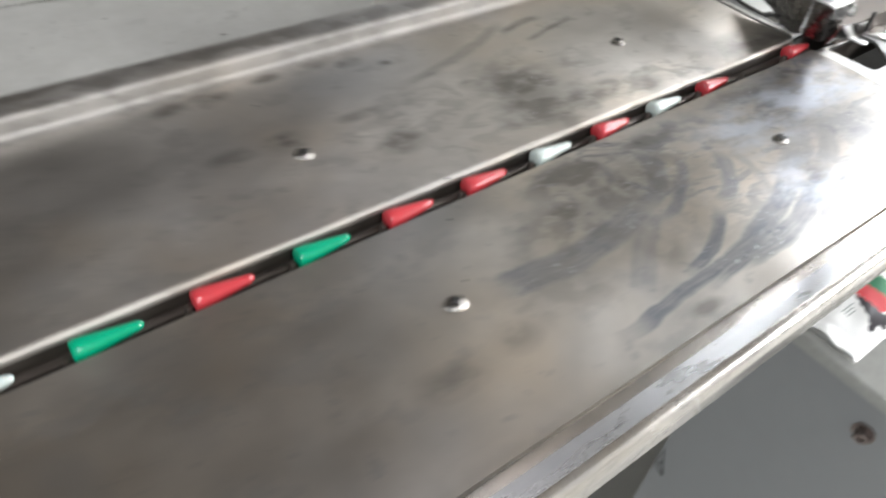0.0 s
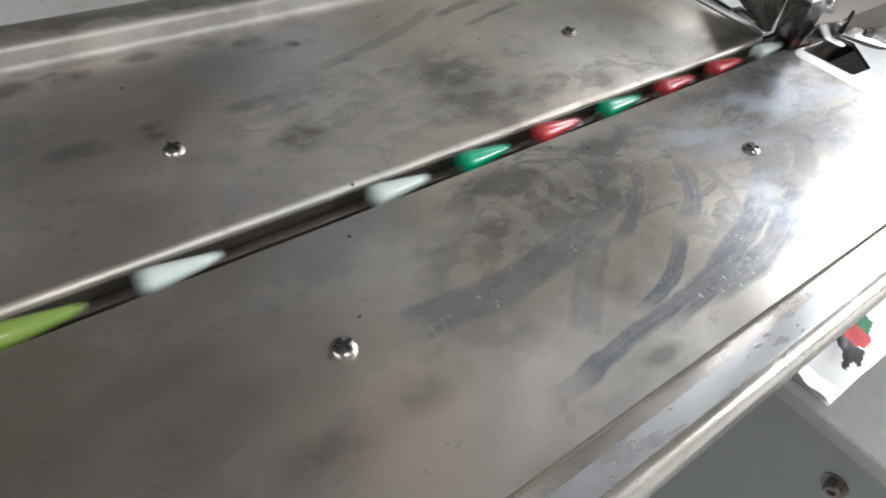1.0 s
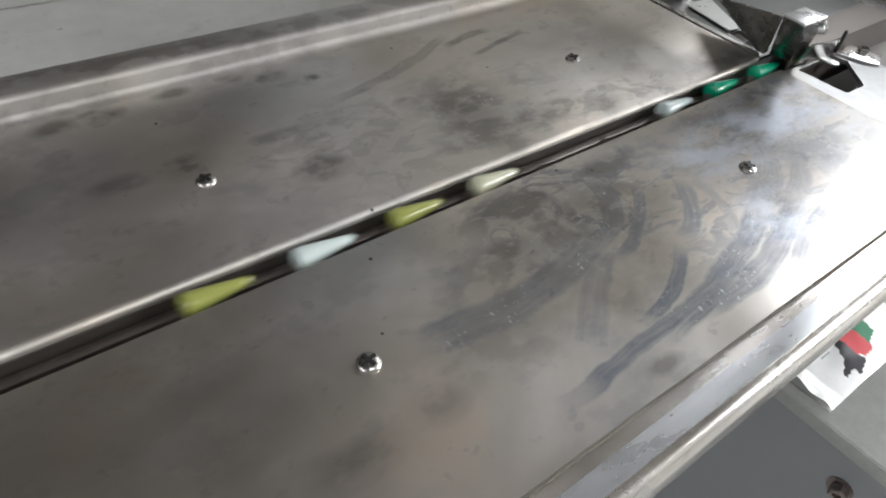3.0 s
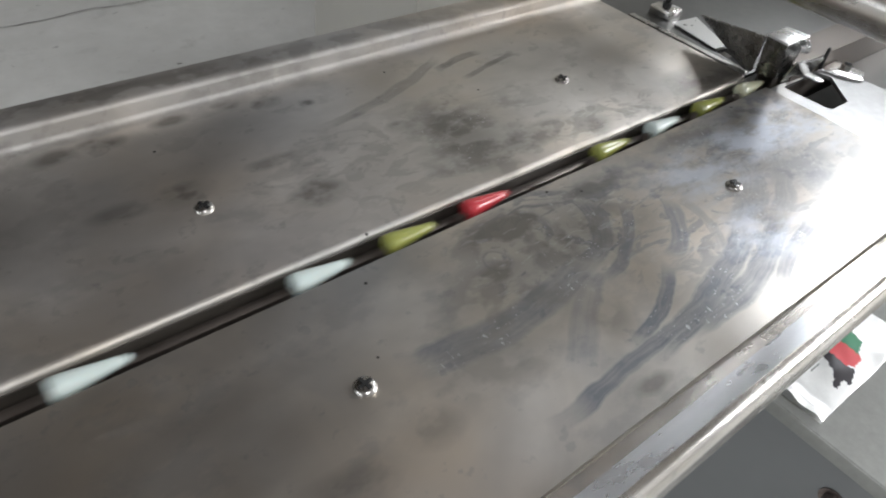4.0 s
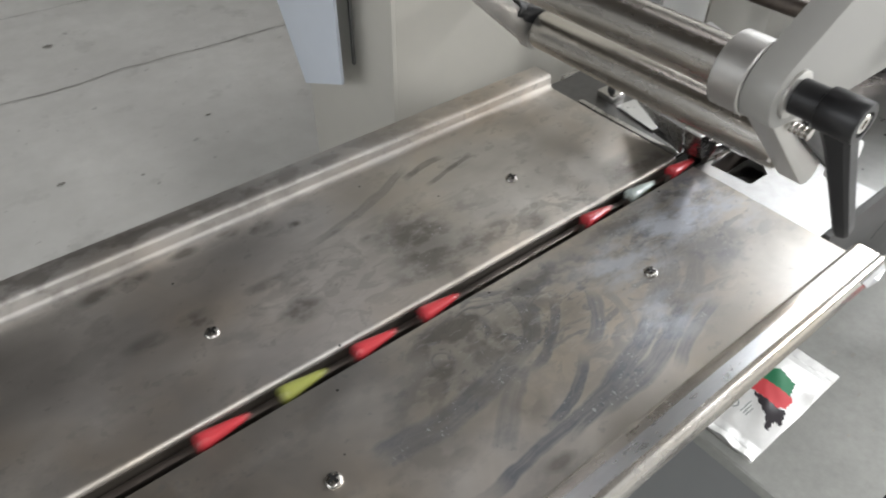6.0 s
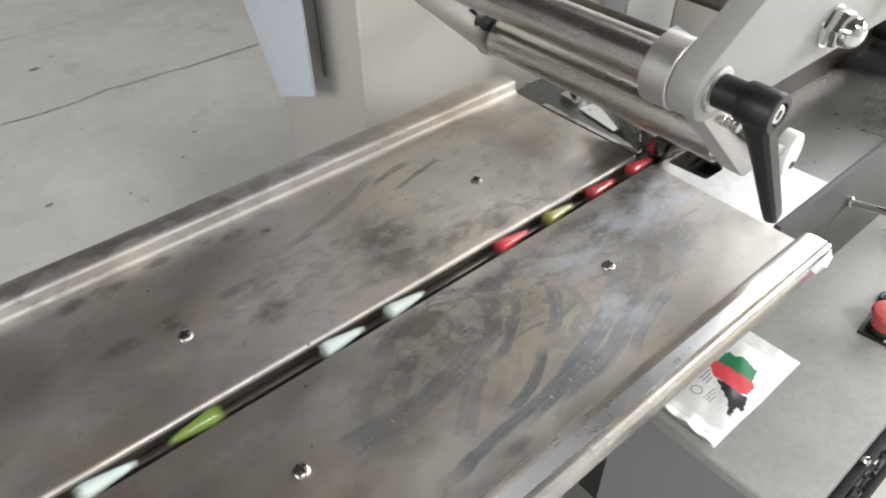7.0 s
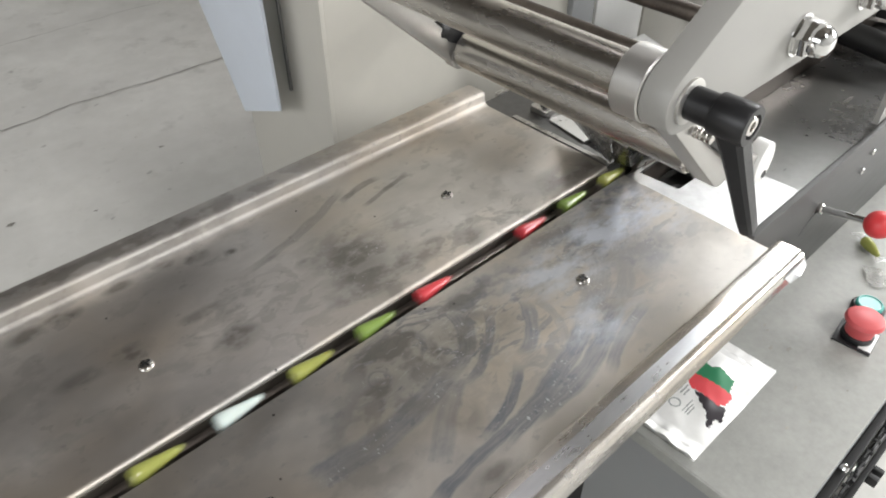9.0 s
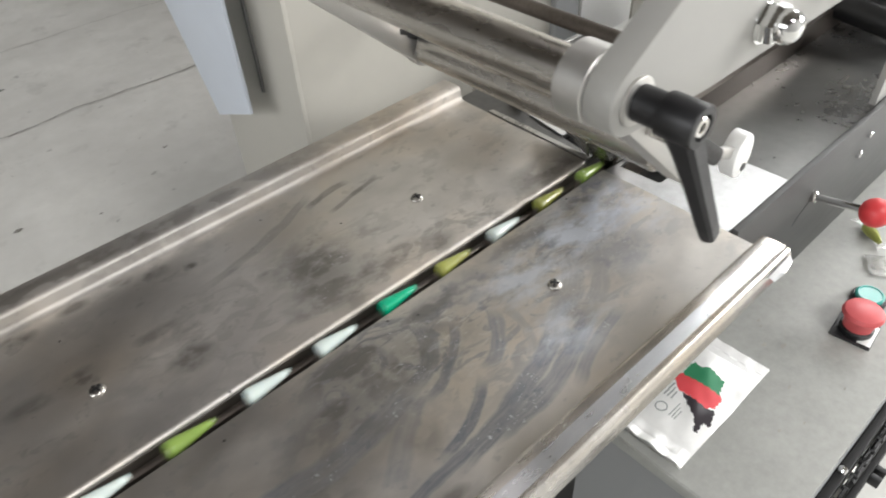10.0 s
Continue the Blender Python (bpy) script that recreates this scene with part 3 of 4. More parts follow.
def cabinet():
    c = empty("machine_cabinet", "beige painted steel cabinet of the wrapping machine", "cabinet")
    part("front_panel", box(0.2895, 3.6, 0.2660, 0.2690, 0.0, 1.35, bevel=0.0008), PAINT_BEIGE, c)
    part("end_panel", box(0.2850, 0.2880, 0.2685, 0.4450, 0.0, 1.35, bevel=0.0008), PAINT_BEIGE, c)
    part("body", box(0.2885, 3.6, 0.2695, 0.4445, 0.0, 1.349), PAINT_BEIGE, c)
    part("edge_fold", box(0.2848, 0.2900, 0.2662, 0.2684, 0.0, 1.35, bevel=0.0006), PAINT_BEIGE, c)
    part("door_post", box(0.655, 0.700, 0.2560, 0.2655, 0.40, 1.0, bevel=0.001), PAINT_GREY, c, "dark grey upright bar")
    part("cover_plate", box(0.712, 0.825, 0.2600, 0.2655, 0.62, 1.0, bevel=0.001), WHITE_PLASTIC, c, "bright white cover plate")
    part("cover_plate", box(0.832, 1.02, 0.2610, 0.2655, 0.62, 1.0, bevel=0.001), PAINT_BEIGE, c)
    # Added white sheet, sloped to catch light; stands in for a bright background.
    part("bright_stand_in", prism([(0.1850, 0.8000), (0.2598, 0.8180), (0.2598, 0.8120), (0.1850, 0.7940)], "x", 0.702, 0.842, bevel=0.0008), WHITE_PLASTIC, c, "white sloping sheet added to stand in for the bright area behind the rollers")
    h = empty("hanging_panel", "pale blue painted sheet panel hung on the cabinet end", "panel")
    part("front", prism([(0.313, 0.889), (0.392, 0.857), (0.478, 1.02), (0.56, 1.36), (0.316, 1.06)], "x", 0.2520, 0.2560, bevel=0.0008), PAINT_BLUE, h)
    part("gasket", box(0.2815, 0.2848, 0.3345, 0.3385, 0.893, 1.06, bevel=0.001), GASKET, h, "dark rubber strip")
    part("bracket", box(0.2562, 0.2848, 0.3900, 0.4100, 1.00, 1.03), PAINT_BEIGE, h)


cabinet()


RUST = surface("rusty bolt", (0.20, 0.165, 0.15), 0.32, 0.8, 0.7, 260, 0.2, 0.0006)


def control_box():
    b = empty("control_box", "pale grey control box with a grimy worn top", "control box")
    part("end_panel", box(0.2880, 0.2900, -0.2575, -0.098, 0.05, 0.7632), PAINT_GREY, b, "dark grey painted end panel")
    part("top_panel", box(0.2872, 1.4, -0.2580, -0.010, 0.7636, 0.7658, bevel=0.0009), BOX_TOP, b, "pale grey top with dirt marks")
    part("top_fold", box(0.2858, 0.2871, -0.2578, -0.0985, 0.7545, 0.7655, bevel=0.0005), BOX_TOP, b, "folded front edge of the top panel")
    part("side_panel", box(0.2902, 1.4, -0.2575, -0.2555, 0.05, 0.7632), PAINT_GREY, b)
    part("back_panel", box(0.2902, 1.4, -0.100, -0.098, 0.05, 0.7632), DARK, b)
    # Black block paints in the shade of the gap beside the end panel.
    part("gap_shade", box(0.2950, 0.90, -0.0970, -0.0620, 0.57, 0.7630), DARK, b, "black block for the shaded gap beside the end panel")
    for x in (0.33, 1.33):
        for y in (-0.24, -0.115):
            part("foot", box(x - 0.02, x + 0.02, y - 0.014, y + 0.014, 0.0, 0.05, bevel=0.002), DARK, b)
    bolt = part("bolt", lathe([(0.0085, 0), (0.0085, 0.0012), (0.0062, 0.0013)], pose(0.288, -0.2135, 0.726, 0, -90, 0), steps=24), RUST, b, "rusty bolt with a red smear")
    part("bolt_head", lathe([(0.0060, 0), (0.0060, 0.0052), (0.0050, 0.0062), (0.0030, 0.0062), (0.0026, 0.0040), (0, 0.0040)], pose(0.2866, -0.2135, 0.726, 0, -90, 15), steps=6), RUST, bolt)
    sign = part("warning_sign", prism([(-0.1005, 0.536), (-0.1000, 0.534), (-0.1125, 0.500), (-0.1120, 0.498), (-0.0990, 0.506)], "x", 0.2873, 0.2879), BLACK_PLASTIC, b, "small black triangular warning sticker")
    part("sign_field", prism([(-0.1012, 0.530), (-0.1100, 0.503), (-0.1005, 0.509)], "x", 0.2868, 0.2872), PAINT_GREY, sign)
    part("sign_dot", prism([(-0.1030, 0.519), (-0.1052, 0.516), (-0.1050, 0.511), (-0.1030, 0.513)], "x", 0.2863, 0.2867), BLACK_PLASTIC, sign)
    rng = random.Random(9)
    for x, y, r in ((0.462, -0.175, 0.005), (0.452, -0.163, 0.004), (0.47, -0.15, 0.003), (0.425, -0.20, 0.0025), (0.38, -0.215, 0.0025), (0.455, -0.232, 0.0022), (0.475, -0.145, 0.003), (0.40, -0.225, 0.002)):
        bm = bmesh.new()
        bm.faces.new([bm.verts.new((x + r * rng.uniform(0.4, 1.3) * math.cos(i * 0.628), y + r * rng.uniform(0.25, 0.6) * math.sin(i * 0.628), 0.7662)) for i in range(10)])
        part("dirt_mark", bm, GRIME, b, smooth=False)


GRIME = surface("grime", (0.30, 0.29, 0.26), 0.7, 0.0, 0.3, 200, 0)
control_box()


def sheet_with_holes(outline, holes, z0, z1):
    """A flat sheet cut to an outline, with openings through it."""
    bm = bmesh.new()
    edges = []
    for loop in (outline, *holes):
        vs = [bm.verts.new((x, y, z1)) for x, y in loop]
        edges += [bm.edges.new((vs[i], vs[(i + 1) % len(vs)])) for i in range(len(vs))]
    bmesh.ops.triangle_fill(bm, use_beauty=True, use_dissolve=False, edges=edges)
    faces = bm.faces[:]
    r = bmesh.ops.extrude_face_region(bm, geom=faces)
    down = [v for v in r["geom"] if isinstance(v, bmesh.types.BMVert)]
    bmesh.ops.translate(bm, vec=(0, 0, z0 - z1), verts=down)
    bmesh.ops.recalc_face_normals(bm, faces=bm.faces[:])
    return bm


def machine_bed():
    b = empty("machine_bed", "bright steel bed of the wrapping machine behind the table", "machine bed")
    hole = [(0.4200, -0.0130), (0.4225, -0.0495), (0.4245, -0.0510), (0.4470, -0.0515), (0.4730, -0.0240), (0.4700, -0.0130)]
    part("bed_plate", sheet_with_holes([(0.4062, -0.1222), (0.4980, -0.1222), (0.4930, -0.0120), (0.4062, -0.0085)], [hole], 0.8962, 0.8990), BED, b, "bright polished bed plate with a dark cut-out")
    left_hole = [(0.4165, 0.0160), (0.4215, 0.0500), (0.4350, 0.0490), (0.4260, 0.0160)]
    part("bed_plate", sheet_with_holes([(0.4062, 0.0130), (0.60, 0.0130), (0.60, 0.1700), (0.4062, 0.1700)], [left_hole], 0.8962, 0.8990), BED_DULL, b, "dull steel bed plate")
    part("bed_plate", prism([(-0.1222, 0.8990), (-0.0115, 0.8875), (-0.0115, 0.8850), (-0.1222, 0.8965)], "x", 0.4985, 0.95), RAMP, b, "dull grey steel sheet with soft reflections")
    part("side_rail", box(0.4100, 1.05, -0.1285, -0.1228, 0.7662, 0.9005, bevel=0.0006), RAIL, b, "upright dull steel side rail")
    part("head_housing", box(0.925, 1.30, -0.1150, 0.1550, 0.9000, 0.9650, bevel=0.004), DARK, b, "low dark machine head across the bed")
    # Unseen block, added so that the grey sheet doesn't mirror the east window.
    part("reflection_blocker", box(1.00, 1.05, -0.06, 0.2656, 1.04, 1.22, bevel=0.004), DARK, b, "unseen dark block added over the bed to cut off the window's reflection")
    part("far_rail", box(0.4300, 0.60, 0.1705, 0.1755, 0.76, 0.9005, bevel=0.0006), STEEL, b)
    part("tunnel", prism([(-0.0110, 0.872), (-0.0110, 0.9125), (0.0150, 0.9125), (0.0150, 0.872), (0.0135, 0.872), (0.0135, 0.9110), (-0.0095, 0.9110), (-0.0095, 0.872)], "x", 0.432, 3.5), BROWN_STEEL, b, "long folded steel tunnel over the channel")
    # Black plates put the cavity's shade into colour below the cut-out.
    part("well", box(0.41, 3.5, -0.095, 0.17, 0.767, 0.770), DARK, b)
    part("cutout_shade", box(0.4062, 0.4920, -0.1215, -0.0140, 0.860, 0.868), DARK, b, "black plate added for the shade in the cut-out")
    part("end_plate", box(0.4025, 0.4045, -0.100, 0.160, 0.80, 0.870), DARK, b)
    for x, z, r in ((0.641, 0.858, 0.0038), (0.650, 0.876, 0.0034), (0.47, 0.80, 0.0035)):
        part("rail_bolt", lathe([(r, 0), (r, 0.003), (r * 0.8, 0.0038), (0, 0.0038)], pose(x, -0.1285, z, 90, 0, 0), steps=12), CHROME, b)
    part("scratch", prism([(0.527, 0.836), (0.531, 0.842), (0.545, 0.850), (0.566, 0.854), (0.566, 0.8525), (0.546, 0.848), (0.533, 0.840), (0.529, 0.835)], "y", -0.1288, -0.1286), DARK, b, "dark slanting scratch", smooth=False)
    part("feed_shaft", lathe([(0.013, 0), (0.0145, 0.004), (0.0145, 0.10), (0.010, 0.103), (0.010, 0.19)], pose(0.80, -0.10, 0.9130) @ pose(0, 0, 0, -90, 0, -14)), DARK, b, "black feed shaft across the bed")
    part("shaft_block", box(0.79, 0.86, 0.01, 0.06, 0.8992, 0.945, bevel=0.003), DARK, b)


RAMP = surface("dull sheet steel", (0.20, 0.198, 0.192), 0.30, 0.8, 0.25, 22, 0.02, 0.0004, rvary=0.14)
RAIL = surface("dull rail steel", (0.12, 0.12, 0.118), 0.5, 0.8, 0.15, 40, 0.04, 0.0004, stretch=(0.2, 1, 1))
BED_DULL = surface("dull bed steel", (0.17, 0.168, 0.165), 0.40, 1.0, 0.3, 30, 0.02, 0.0004, rvary=0.08)
BED = surface("bright bed steel", (0.30, 0.297, 0.293), 0.42, 1.0, 0.3, 30, 0.02, 0.0004, rvary=0.08)
machine_bed()


def film_plough():
    p = empty("film_plough", "folded polished steel plough at the end of the channel", "film plough")
    part("left_wing", folded_sheet([(0.4150, 0.0190, 0.9005), (0.4240, 0.0738, 0.9195), (0.3836, -0.0008, 0.9425), (0.4060, 0.0090, 0.9055)],
                                   [(0, 1, 2), (0, 2, 3)], 0.0012), PLOUGH, p, "dark mirror-like triangular sheet")
    nose = bmesh.new()
    top = [nose.verts.new((x, y, 0.9425)) for x, y in ((0.3838, -0.0010), (0.4095, -0.0010), (0.4117, -0.0173), (0.3824, -0.0174))]
    low = [nose.verts.new((x, y, 0.9045)) for x, y in ((0.4085, 0.0075), (0.4230, 0.0060), (0.4270, -0.0080), (0.4135, -0.0068))]
    for i in range(4):
        nose.faces.new((top[i], top[(i + 1) % 4], low[(i + 1) % 4], low[i]))
    nose.faces.new(top)
    nose.faces.new(low[::-1])
    bmesh.ops.recalc_face_normals(nose, faces=nose.faces[:])
    part("nose", nose, PLOUGH, p, "tapered polished nose over the channel", smooth=False)
    part("top_block", prism([(0.3836, -0.0008), (0.4097, -0.0008), (0.4119, -0.0175), (0.3822, -0.0176)], "z", 0.9427, 0.9445, bevel=0.0004), WHITE_METAL, p, "bright square plate on top of the plough")
    foot = part("foot", folded_sheet([(0.4205, -0.0078, 0.9010), (0.4165, -0.0150, 0.9215), (0.4612, -0.0154, 0.9150), (0.4600, -0.0110, 0.9010)], [(0, 1, 2, 3)], 0.0012), STEEL_LIP, p, "polished upright foot sheet")
    part("tab", prism([(0.4520, -0.0095), (0.4600, -0.0095), (0.4600, -0.0220), (0.4585, -0.0245), (0.4560, -0.0255), (0.4535, -0.0245), (0.4520, -0.0220)], "z", 0.8995, 0.9008, bevel=0.0003), WHITE_METAL, foot, "bright rounded tab over the cut-out")
    bolt = [(0.0045, 0), (0.0045, 0.0030), (0.0036, 0.0040), (0.0018, 0.0040), (0.0016, 0.0026), (0, 0.0026)]
    bracket = part("bracket", prism([(0.4745, -0.0140), (0.5025, -0.0110), (0.5050, -0.0350), (0.4880, -0.0420), (0.4800, -0.0330)], "z", 0.8993, 0.9010, bevel=0.0004), STEEL_LIP, p, "small flat steel bracket")
    part("bolt", lathe(bolt, pose(0.4950, -0.0240, 0.9011), steps=6), CHROME, bracket)
    part("pin", lathe([(0.0014, 0), (0.0014, 0.0170), (0.0008, 0.0180), (0, 0.0180)], pose(0.4740, -0.0125, 0.9005), steps=12), DARK, p, "thin dark pin")
    part("bolt", lathe(bolt, pose(0.4100, -0.0172, 0.9360, 72, 0, 10), steps=12), CHROME, p)
    part("strap", folded_sheet([(0.4068, 0.1300, 0.8996), (0.4125, 0.1290, 0.8996), (0.4120, 0.0140, 0.8996), (0.4068, 0.0140, 0.8996)], [(0, 1, 2, 3)], 0.0010), STEEL, p)
    part("slide_sheet", folded_sheet([(0.4290, 0.1000, 0.9003), (0.4590, 0.0970, 0.9003), (0.4352, 0.0500, 0.9003), (0.4215, 0.0510, 0.9003)], [(0, 1, 2, 3)], 0.0008), WHITE_METAL, p, "pale polished sheet beside the plough")
    clip = part("clip", box(0.4290, 0.4480, 0.1060, 0.1260, 0.8992, 0.9070, bevel=0.001), STEEL_LIP, p, "small bright clamp block")
    part("clip_bolt", lathe([(0.0040, 0), (0.0040, 0.0030), (0.0022, 0.0034), (0.0022, 0.0130), (0.0036, 0.0134), (0.0036, 0.0160), (0.0020, 0.0170), (0, 0.0170)], pose(0.4385, 0.1160, 0.9072), steps=12), DARK, clip, "dark clamp screw")
    part("clip_wing", box(0.4300, 0.4470, 0.1150, 0.1170, 0.9180, 0.9215, bevel=0.0006), DARK, clip, "dark wing of the clamp screw")


PLOUGH = surface("mirror-dark sheet", (0.25, 0.245, 0.24), 0.27, 1.0, 0.15, 40, 0.02, 0.0004)
WHITE_METAL = surface("bright brushed sheet", (0.85, 0.85, 0.84), 0.3, 0.7, 0.05, 40, 0.02, 0.0004)
film_plough()


def bar_between(bm, p, q, half, y0, y1, bevel=0.001):
    """A flat bar with rounded ends between two centres in the x-z plane, from y0 to y1."""
    d = Vector((q[0] - p[0], q[1] - p[1])).normalized()
    n = Vector((-d.y, d.x))
    out = []
    for c, sign in ((Vector(p), -1), (Vector(q), 1)):
        for i in range(9):
            a = math.pi * i / 8
            v = c + sign * (n * math.cos(a) * half + d * math.sin(a) * half) if sign > 0 else c + (-n * math.cos(a) * half - d * math.sin(a) * half)
            out.append((v.x, v.y))
    add_prism(bm, out, "y", y0, y1, bevel)


HUB = (0.233, 1.086)


def side_plate():
    r = empty("roller_frame", "aluminium roller frame with steel film rollers and a clamp lever", "roller frame")
    cx, cz = HUB
    # the broad upper plate: round nose at the hub, slanting front edge, level underside
    nose = [(cx + 0.0180 * math.cos(a), cz + 0.0180 * math.sin(a)) for a in [radians(d) for d in range(123, 271, 12)]]
    outline = nose + [(0.300, 1.0645), (0.760, 1.0645), (0.760, 1.30), (0.530, 1.30)]
    part("upper_plate", prism(outline, "y", -0.1325, -0.1160, bevel=0.0012), ALU_LIGHT, r, "broad pale grey side plate")
    part("post", box(0.660, 0.740, -0.1220, -0.1165, 0.8985, 1.0640), ALU_LIGHT, r)
    part("boss", lathe([(0.0108, -0.1345), (0.0118, -0.1340), (0.0118, -0.1322)], pose(cx, 0, cz) @ ALONG_Y, steps=40), ALU, r)
    part("collar", lathe([(0.0120, -0.1158), (0.0180, -0.1158), (0.0188, -0.1150), (0.0188, -0.0995), (0.0180, -0.0987), (0.0125, -0.0987)], pose(cx, 0, cz) @ ALONG_Y, steps=40), ALU, r, "round aluminium collar")
    bm = bmesh.new()
    bar_between(bm, HUB, (0.3250, 0.9970), 0.0105, -0.1230, -0.1070)
    part("lower_arm", bm, ALU, r, "slanting aluminium arm")
    bm = bmesh.new()
    bar_between(bm, (0.225, 1.078), (0.313, 1.001), 0.0088, 0.1070, 0.1160)
    part("far_arm", bm, ALU, r, "slanting aluminium arm with a rounded end")
    part("arm_eye", lathe([(0.0105, 0.1065), (0.0115, 0.1072), (0.0115, 0.1165), (0.0105, 0.1172), (0, 0.1172)], pose(0.314, 0, 1.002) @ ALONG_Y, steps=32), ALU, r)
    bm = bmesh.new()
    bar_between(bm, (0.325, 1.013), (0.303, 1.0225), 0.0062, 0.1060, 0.1200)
    part("spacer", bm, BLACK_PLASTIC, r, "black rubber block on the arm")
    along = Vector((-0.92, 0, 0.40)).to_track_quat("Z", "Y").to_matrix().to_4x4()
    part("far_knob", lathe([(0.0060, 0), (0.0072, 0.0010), (0.0072, 0.0110), (0.0060, 0.0122), (0, 0.0122)], pose(0.3025, 0.1130, 1.0228) @ along), DARK, r, "dark clamp knob")
    part("lower_roller", lathe([(0.0100, -0.1068), (0.0135, -0.1064), (0.0148, -0.1050), (0.0148, 0.1025), (0.0136, 0.1040), (0.0090, 0.1045)], pose(0.316, 0, 1.008) @ ALONG_Y, steps=48), ROLLER, r, "worn steel film roller")
    part("upper_roller", lathe([(0.0128, -0.0990), (0.0128, 0.2655)], pose(cx, 0, cz) @ ALONG_Y, steps=48), ROLLER, r, "steel film roller")
    for x, z, rad in ((0.470, 1.0265, 0.0072), (0.455, 0.988, 0.0068)):
        part("tie_bar", lathe([(rad * 0.8, -0.0450), (rad, -0.0435), (rad, 0.2655)], pose(x, 0, z) @ ALONG_Y), BROWN_STEEL, r, "brownish steel tie bar")
    for x, z in ((0.345, 1.0865), (0.434, 1.090)):
        nut = part("acorn_nut", lathe([(0.0125, 0), (0.0125, 0.0012), (0.0108, 0.0014)], pose(x, -0.1327, z, 90, 0, 0), steps=32), CHROME, r, "chrome acorn nut")
        part("hexagon", lathe([(0.0112, 0.0014), (0.0114, 0.0022), (0.0114, 0.0080), (0.0106, 0.0092), (0.009, 0.0093)], pose(x, -0.1327, z, 90, 10, 0), steps=6), CHROME, nut)
        part("dome", lathe([(0.0094, 0.0090), (0.0094, 0.0120), (0.0085, 0.0155), (0.0062, 0.0182), (0.0030, 0.0196), (0, 0.0199)], pose(x, -0.1327, z, 90, 0, 0), steps=28), CHROME, nut)
    # spring screw between the arm and the lug
    thread = []
    for i in range(4):
        thread += [(0.0034, -i * 0.0030), (0.0034, -i * 0.0030 - 0.0016), (0.0028, -i * 0.0030 - 0.0020)]
    part("spring_screw", lathe(thread, pose(0.266, -0.1245, 1.0520) @ pose(0, 0, 0, -90, 0, 0), steps=18), POLISHED, r, "threaded spring screw")
    bm = bmesh.new()
    bar_between(bm, (0.285, 1.044), (0.345, 0.998), 0.0060, -0.1270, -0.1235)
    part("link", bm, DARK, r, "dark steel link")
    lug = bmesh.new()
    ring = [(0.392 + 0.0118 * math.cos(a), 0.974 + 0.0172 * math.sin(a)) for a in [2 * math.pi * i / 28 for i in range(28)]]
    add_prism(lug, ring, "y", -0.1232, -0.1120, 0.0012)
    stem = bmesh.new()
    bar_between(stem, (0.322, 1.006), (0.388, 0.977), 0.0040, -0.1200, -0.1150)
    part("lug_stem", stem, ALU, r)
    lug_ob = part("lug", lug, WHITE_PLASTIC, r, "oval white plastic lug")
    part("lug_hole", lathe([(0.0032, -0.1236), (0.0032, -0.1230)], pose(0.395, 0, 0.964) @ ALONG_Y, steps=16), DARK, lug_ob)
    # the clamp lever
    lever = part("clamp_lever", lathe([(0.0075, 0), (0.0086, 0.0006), (0.0086, 0.0130), (0.0100, 0.0136), (0.0103, 0.0145), (0.0103, 0.0308), (0.0096, 0.0320), (0.0062, 0.0322), (0.0062, 0.0300), (0, 0.0300)],
                                      pose(cx, -0.1342, cz, 90, 0, 0), steps=32), BLACK_PLASTIC, r, "black plastic clamp lever")
    bm = bmesh.new()
    top, tip = Vector((0.2345, -0.1560, 1.0820)), Vector((0.2500, -0.1745, 1.0205))
    axis = (tip - top).normalized()
    side = Vector((1, 0.15, 0.2)).normalized()
    side = (side - axis * side.dot(axis)).normalized()
    deep = axis.cross(side)
    rings = []
    for s, w, d in ((0.0, 0.0078, 0.0072), (0.18, 0.0066, 0.0058), (0.5, 0.0058, 0.0048), (0.85, 0.0052, 0.0041), (0.97, 0.0047, 0.0037), (1.0, 0.0036, 0.0028)):
        c = top.lerp(tip, s)
        rings.append([bm.verts.new(c + side * (w * u) + deep * (d * v)) for u, v in ((-1, -0.6), (-0.7, -1), (0.7, -1), (1, -0.6), (1, 0.6), (0.7, 1), (-0.7, 1), (-1, 0.6))])
    for p, q in zip(rings, rings[1:]):
        for i in range(8):
            bm.faces.new((p[i], p[(i + 1) % 8], q[(i + 1) % 8], q[i]))
    bm.faces.new(rings[0][::-1])
    bm.faces.new(rings[-1])
    bmesh.ops.recalc_face_normals(bm, faces=bm.faces[:])
    part("grip", bm, BLACK_PLASTIC, lever)
    part("lever_screw", lathe([(0.0052, 0), (0.0052, 0.0022), (0.0044, 0.0030), (0.0026, 0.0030), (0.0024, 0.0012), (0, 0.0012)], pose(cx, -0.1630, cz, 90, 0, 0), steps=20), POLISHED, lever, "steel socket screw")


ROLLER = surface("worn roller steel", (0.57, 0.545, 0.505), 0.26, 1.0, 0.28, 25, 0.03, 0.0003, stretch=(1, 0.25, 1))
side_plate()


# ---- on the control box ----
TOP = 0.7662


